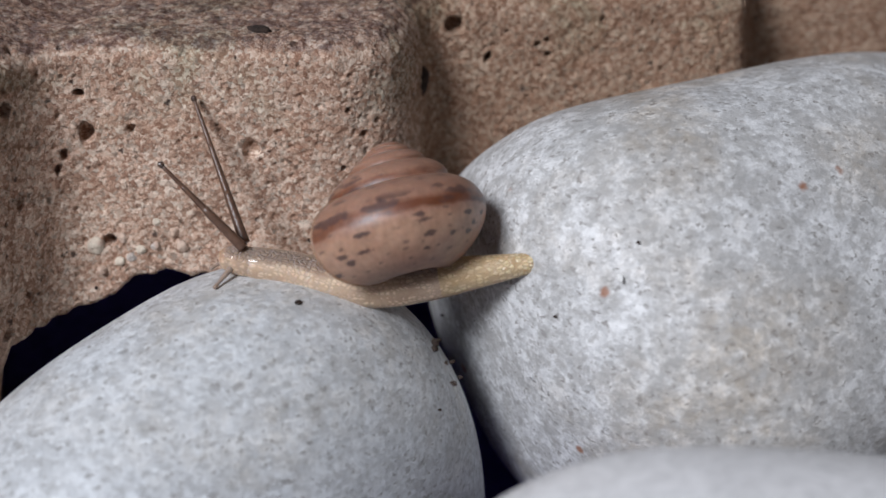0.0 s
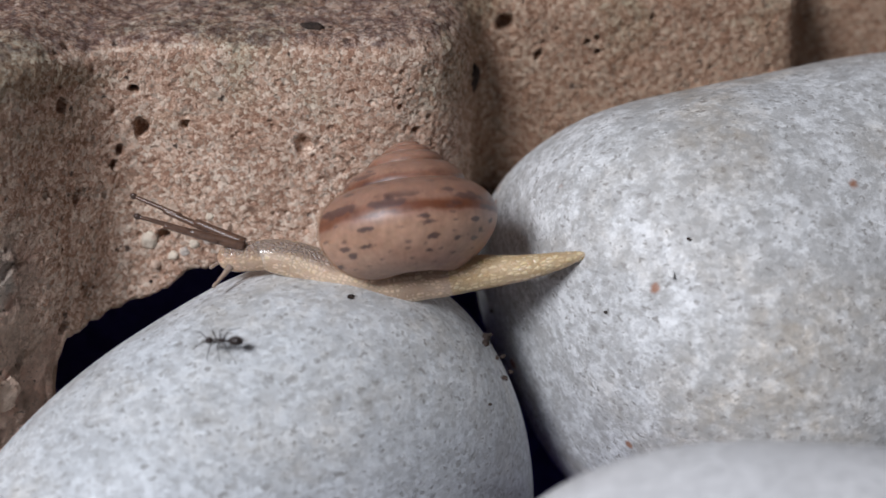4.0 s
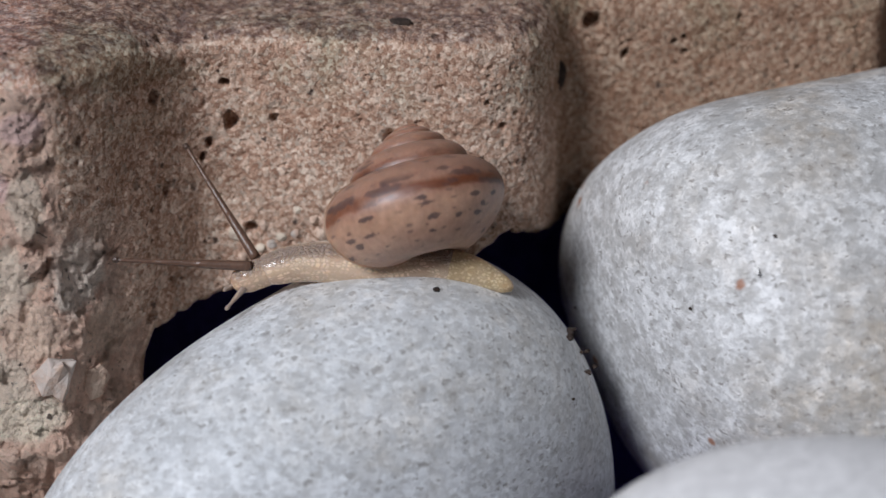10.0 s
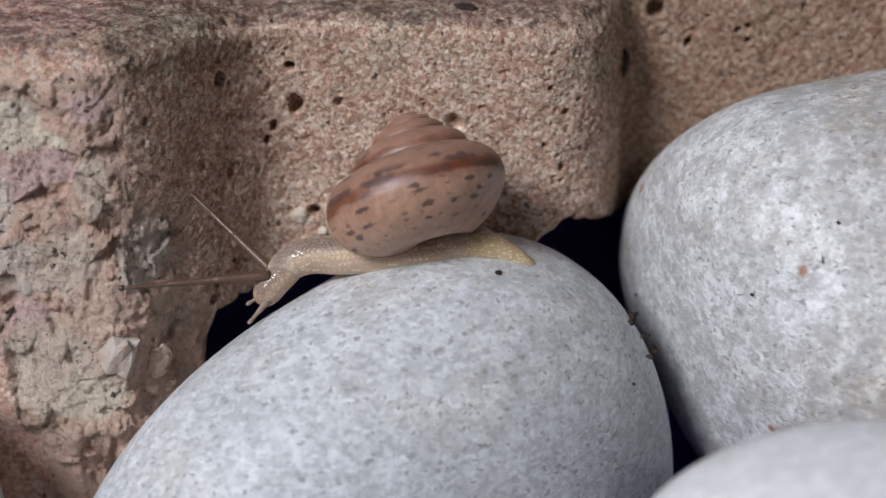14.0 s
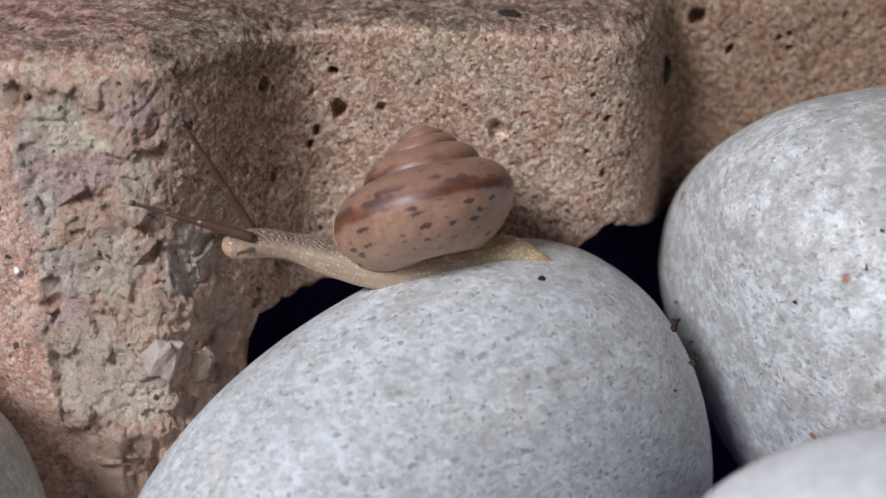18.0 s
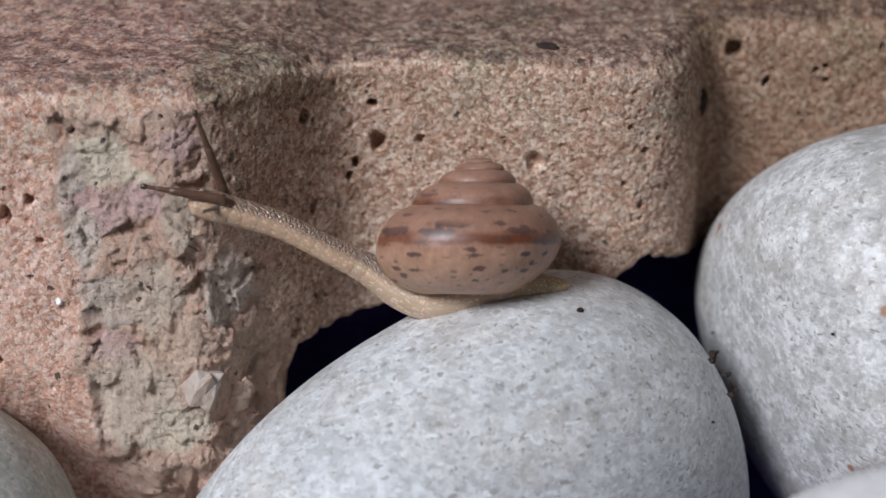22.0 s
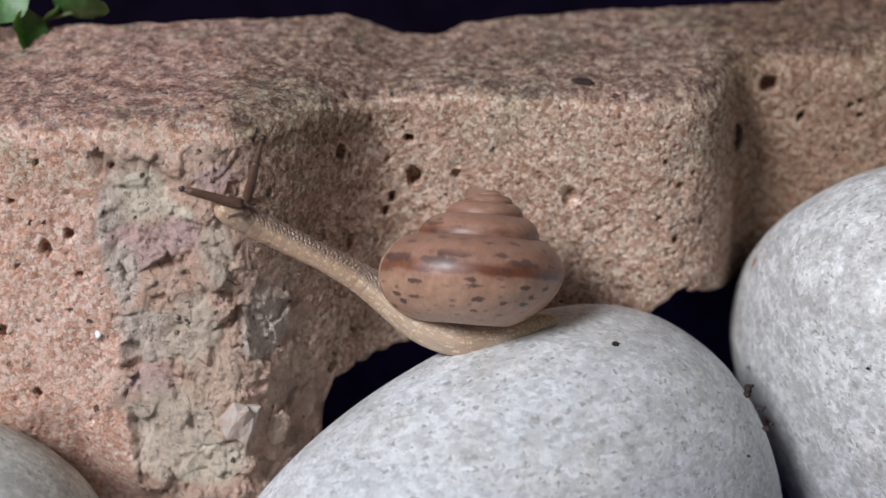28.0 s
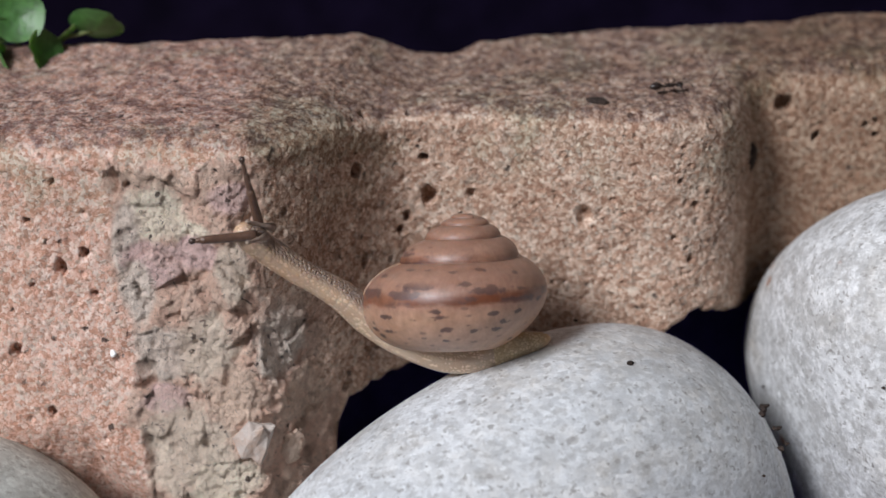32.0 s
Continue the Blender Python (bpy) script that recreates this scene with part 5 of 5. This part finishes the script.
    key(21, (0.37,-6.10,56.75,-30.9,-5.8,-15.7),
        ((-20.26,-7.47,60.23),(-17.50,-7.28,58.88),(-14.05,-7.10,57.51),(-10.55,-7.24,55.56),(-7.47,-7.18,53.98),(-4.33,-7.94,52.61),(-1.19,-7.80,52.79),(2.39,-7.44,53.36),(7.55,-7.29,53.54)),
        ((-18.19,-8.14,60.64),(-23.59,-8.02,63.36)), ((-18.52,-6.11,60.16),(-18.35,-7.76,65.74)), ((-19.02,-8.34,60.30),(-19.56,-9.51,60.68)))
    key(22, (0.24,-6.34,56.62,-30.0,-2.3,-14.3),
        ((-21.16,-7.43,60.82),(-18.41,-7.00,59.84),(-14.95,-6.78,58.47),(-11.46,-6.89,56.50),(-8.37,-6.91,54.71),(-5.23,-7.88,52.95),(-2.09,-8.08,52.54),(1.50,-7.61,53.32),(7.10,-7.46,53.49)),
        ((-19.14,-8.00,61.41),(-25.22,-8.59,62.90)), ((-19.47,-5.97,60.94),(-21.20,-6.71,68.22)), ((-19.92,-8.30,60.89),(-20.46,-9.47,61.27)))
    key(23, (-0.11,-6.46,56.50,-30.0,1.0,-13.6),
        ((-19.96,-7.13,61.86),(-17.86,-6.77,60.67),(-15.30,-6.62,59.09),(-11.81,-6.80,56.91),(-8.73,-6.88,54.90),(-5.58,-7.94,52.92),(-2.89,-8.13,52.52),(0.70,-7.88,52.89),(5.64,-7.50,53.46)),
        ((-18.60,-7.72,62.41),(-24.99,-8.70,63.26)), ((-18.66,-5.82,61.71),(-19.58,-7.80,66.82)), ((-18.72,-7.99,61.92),(-19.27,-9.17,62.29)))
    key(24, (-0.26,-6.75,56.57,-29.0,2.8,-13.1),
        ((-20.24,-7.14,62.92),(-18.37,-6.74,61.72),(-15.81,-6.44,60.32),(-12.33,-6.57,58.11),(-9.25,-6.82,55.69),(-5.65,-8.07,53.30),(-2.51,-8.46,52.50),(0.64,-8.09,53.07),(4.90,-7.70,53.63)),
        ((-18.63,-7.78,63.35),(-23.14,-7.60,66.32)), ((-18.78,-5.87,62.67),(-19.34,-7.00,69.37)), ((-19.00,-8.00,62.97),(-19.55,-9.18,63.33)))
    key(25, (-0.41,-6.65,56.65,-29.5,4.8,-13.0),
        ((-21.17,-6.91,63.61),(-19.08,-6.58,62.20),(-16.52,-6.35,60.59),(-13.04,-6.44,58.37),(-9.96,-6.55,56.13),(-6.36,-7.78,53.74),(-3.21,-8.26,52.73),(-0.06,-8.21,52.71),(3.98,-7.61,53.67)),
        ((-19.65,-7.61,63.93),(-24.28,-7.75,66.36)), ((-19.72,-5.70,63.26),(-20.86,-7.12,69.49)), ((-19.93,-7.77,63.65),(-20.47,-8.95,64.01)))
    key(28, (-2.34,-6.46,56.94,-31.0,0.7,-16.9),
        ((-21.95,-7.59,63.41),(-20.33,-7.07,62.15),(-17.79,-6.74,60.49),(-14.32,-6.61,58.40),(-11.25,-6.51,56.29),(-7.64,-7.70,53.87),(-4.49,-8.27,52.64),(-1.34,-8.19,52.61),(3.17,-7.66,53.35)),
        ((-20.61,-8.12,64.04),(-25.05,-8.72,65.69)), ((-20.61,-6.33,63.13),(-18.75,-7.64,69.47)), ((-20.71,-8.43,63.45),(-21.24,-9.62,63.82)))
    key(29, (-2.99,-6.84,56.46,-24.9,-4.5,-20.7),
        ((-22.48,-8.05,63.13),(-20.42,-7.59,61.66),(-17.44,-7.22,59.96),(-13.97,-7.06,57.85),(-11.35,-6.93,55.73),(-8.20,-7.92,53.71),(-5.04,-8.37,52.67),(-1.89,-8.18,52.83),(2.61,-7.74,53.37)),
        ((-20.87,-8.57,63.76),(-26.00,-9.76,64.40)), ((-21.23,-6.76,62.93),(-21.42,-7.75,69.98)), ((-21.23,-8.89,63.18),(-21.76,-10.07,63.55)))
    key(30, (-3.86,-6.88,56.57,-25.1,-6.7,-22.6),
        ((-21.54,-8.33,63.09),(-19.92,-7.86,61.60),(-17.39,-7.57,59.70),(-13.93,-7.48,57.36),(-11.32,-7.42,55.02),(-8.17,-8.18,53.38),(-5.02,-8.51,52.54),(-1.87,-8.31,52.69),(2.64,-7.76,53.42)),
        ((-20.50,-8.98,63.50),(-25.92,-10.79,63.04)), ((-20.41,-7.16,62.66),(-22.50,-8.10,69.97)), ((-20.29,-9.17,63.13),(-20.83,-10.35,63.50)))
    key(31, (-4.44,-6.81,56.55,-23.5,-7.0,-23.7),
        ((-21.86,-8.34,63.07),(-20.25,-7.84,61.57),(-17.72,-7.64,59.45),(-14.70,-7.54,57.11),(-12.09,-7.36,54.95),(-8.94,-8.01,53.51),(-5.78,-8.35,52.68),(-2.63,-8.16,52.83),(1.87,-7.61,53.57)),
        ((-20.65,-8.95,63.56),(-25.69,-10.93,62.71)), ((-20.56,-7.25,62.48),(-22.96,-8.22,69.76)), ((-20.62,-9.18,63.11),(-21.16,-10.36,63.48)))
    key(32, (-4.69,-6.68,56.66,-23.0,-8.5,-25.1),
        ((-21.50,-8.36,63.24),(-20.11,-7.83,61.73),(-17.59,-7.59,59.60),(-14.58,-7.34,57.44),(-11.97,-7.22,55.06),(-8.81,-7.86,53.62),(-5.66,-8.23,52.70),(-2.51,-8.05,52.82),(1.77,-7.55,53.48)),
        ((-20.59,-9.08,63.54),(-25.33,-10.50,63.75)), ((-20.40,-7.29,62.62),(-21.41,-8.40,69.62)), ((-20.26,-9.20,63.28),(-20.80,-10.38,63.65)))
    for ob, rows in TRACK.values():
        walk(ob, rows)
    walk(ant_one, [
        (0, pose(0.03000, -0.02800, 0.03000, 0.0, -36.9, 90.0)),
        (1.1, pose(0.03180, -0.02750, 0.03400, 0.0, -53.1, 90.0)),
        (1.2, pose(0.02819, -0.01409, 0.04833, -51.7, -58.7, 120.0)),
        (1.4, pose(0.02792, -0.01331, 0.05154, -31.7, -60.6, 98.2)),
        (1.6, pose(0.02720, -0.01264, 0.05071, -58.8, -40.1, 129.3)),
        (1.8, pose(0.02514, -0.00996, 0.05067, -62.0, -29.4, 127.5)),
        (2, pose(0.02506, -0.00967, 0.04978, -66.3, -16.7, 134.8)),
        (2.2, pose(0.02505, -0.00969, 0.04973, -67.3, -7.1, 139.0)),
        (2.4, pose(0.02510, -0.00972, 0.04975, -67.5, -2.1, 141.3)),
        (2.6, pose(0.02269, -0.00410, 0.04403, -75.5, 20.7, 134.6)),
        (2.8, pose(0.02212, -0.00272, 0.04389, -76.5, -9.9, 123.0)),
        (2.95, pose(0.01950, -0.01050, 0.04400, -64.1, -13.6, -155.0)),
        (3.1, pose(0.01761, -0.00915, 0.04912, -28.1, -37.8, -148.9)),
        (3.2, pose(0.01841, -0.01035, 0.04789, -44.8, -29.9, -133.7)),
        (3.3, pose(0.01573, -0.01457, 0.04828, -48.3, -26.5, -151.3)),
        (3.4, pose(0.01345, -0.01541, 0.04962, -31.1, -38.5, 177.6)),
        (3.5, pose(0.01174, -0.01553, 0.05067, -25.4, -35.1, 168.8)),
        (4.2, pose(-0.00400, -0.01600, 0.05300, -34.5, 10.7, 165.1)),
        (5.5, pose(-0.00600, 0.00150, 0.04700, 0.0, -84.2, 90.0)),
        (6, pose(0.00198, 0.00280, 0.05227, -55.6, -69.4, 146.3)),
        (6.2, pose(0.00000, 0.00360, 0.06376, 0.0, -78.2, 90.0)),
        (6.4, pose(0.00018, 0.00360, 0.06412, 26.9, -76.9, 63.4)),
        (6.5, pose(0.00208, 0.00354, 0.06720, 16.5, -17.7, 45.6)),
        (6.8, pose(0.01408, 0.01954, 0.06820, 0.0, -0.0, 53.1)),
        (7.3, pose(0.01608, 0.02954, 0.05520, -90.0, 78.7, 0.0)),
        (28.4, pose(0.01608, 0.03054, 0.05520, 0.0, -90.0, 0.0)),
        (28.8, pose(0.01699, 0.02534, 0.06800, 0.0, -0.0, -158.2)),
        (29, pose(0.01299, 0.01934, 0.06800, 0.0, -0.0, 163.3)),
        (29.4, pose(0.00699, 0.02734, 0.06800, 0.0, -0.0, 111.8)),
        (29.8, pose(0.00499, 0.03584, 0.05600, 0.0, 90.0, 0.0)),
        (32, pose(0.00499, 0.03584, 0.05400, 0.0, 90.0, 0.0)),
    ])
    walk(ant_two, [
        (0, pose(-0.00600, 0.03600, 0.05000, 0.0, -90.0, 0.0)),
        (28.3, pose(-0.00600, 0.03600, 0.05000, 0.0, -90.0, 0.0)),
        (28.7, pose(0.00249, 0.01829, 0.06780, -0.0, -0.0, -68.2)),
        (29, pose(0.00549, 0.01060, 0.06780, -0.0, -0.0, -30.0)),
        (29.5, pose(0.00363, 0.01046, 0.06780, 0.0, -0.0, 180.0)),
        (30, pose(0.00642, 0.01082, 0.06780, 0.0, -0.0, 0.0)),
        (30.3, pose(0.00615, 0.01064, 0.06780, 0.0, -0.0, 0.0)),
        (30.6, pose(0.01199, 0.00933, 0.06780, 0.0, -0.0, 8.0)),
        (30.9, pose(0.01205, 0.00946, 0.06780, 0.0, -0.0, 10.0)),
        (31.2, pose(0.01211, 0.00959, 0.06780, 0.0, -0.0, 12.0)),
        (31.5, pose(0.01209, 0.00962, 0.06780, 0.0, -0.0, 12.0)),
        (32, pose(0.01206, 0.00962, 0.06780, 0.0, -0.0, 15.0)),
    ])


motions()
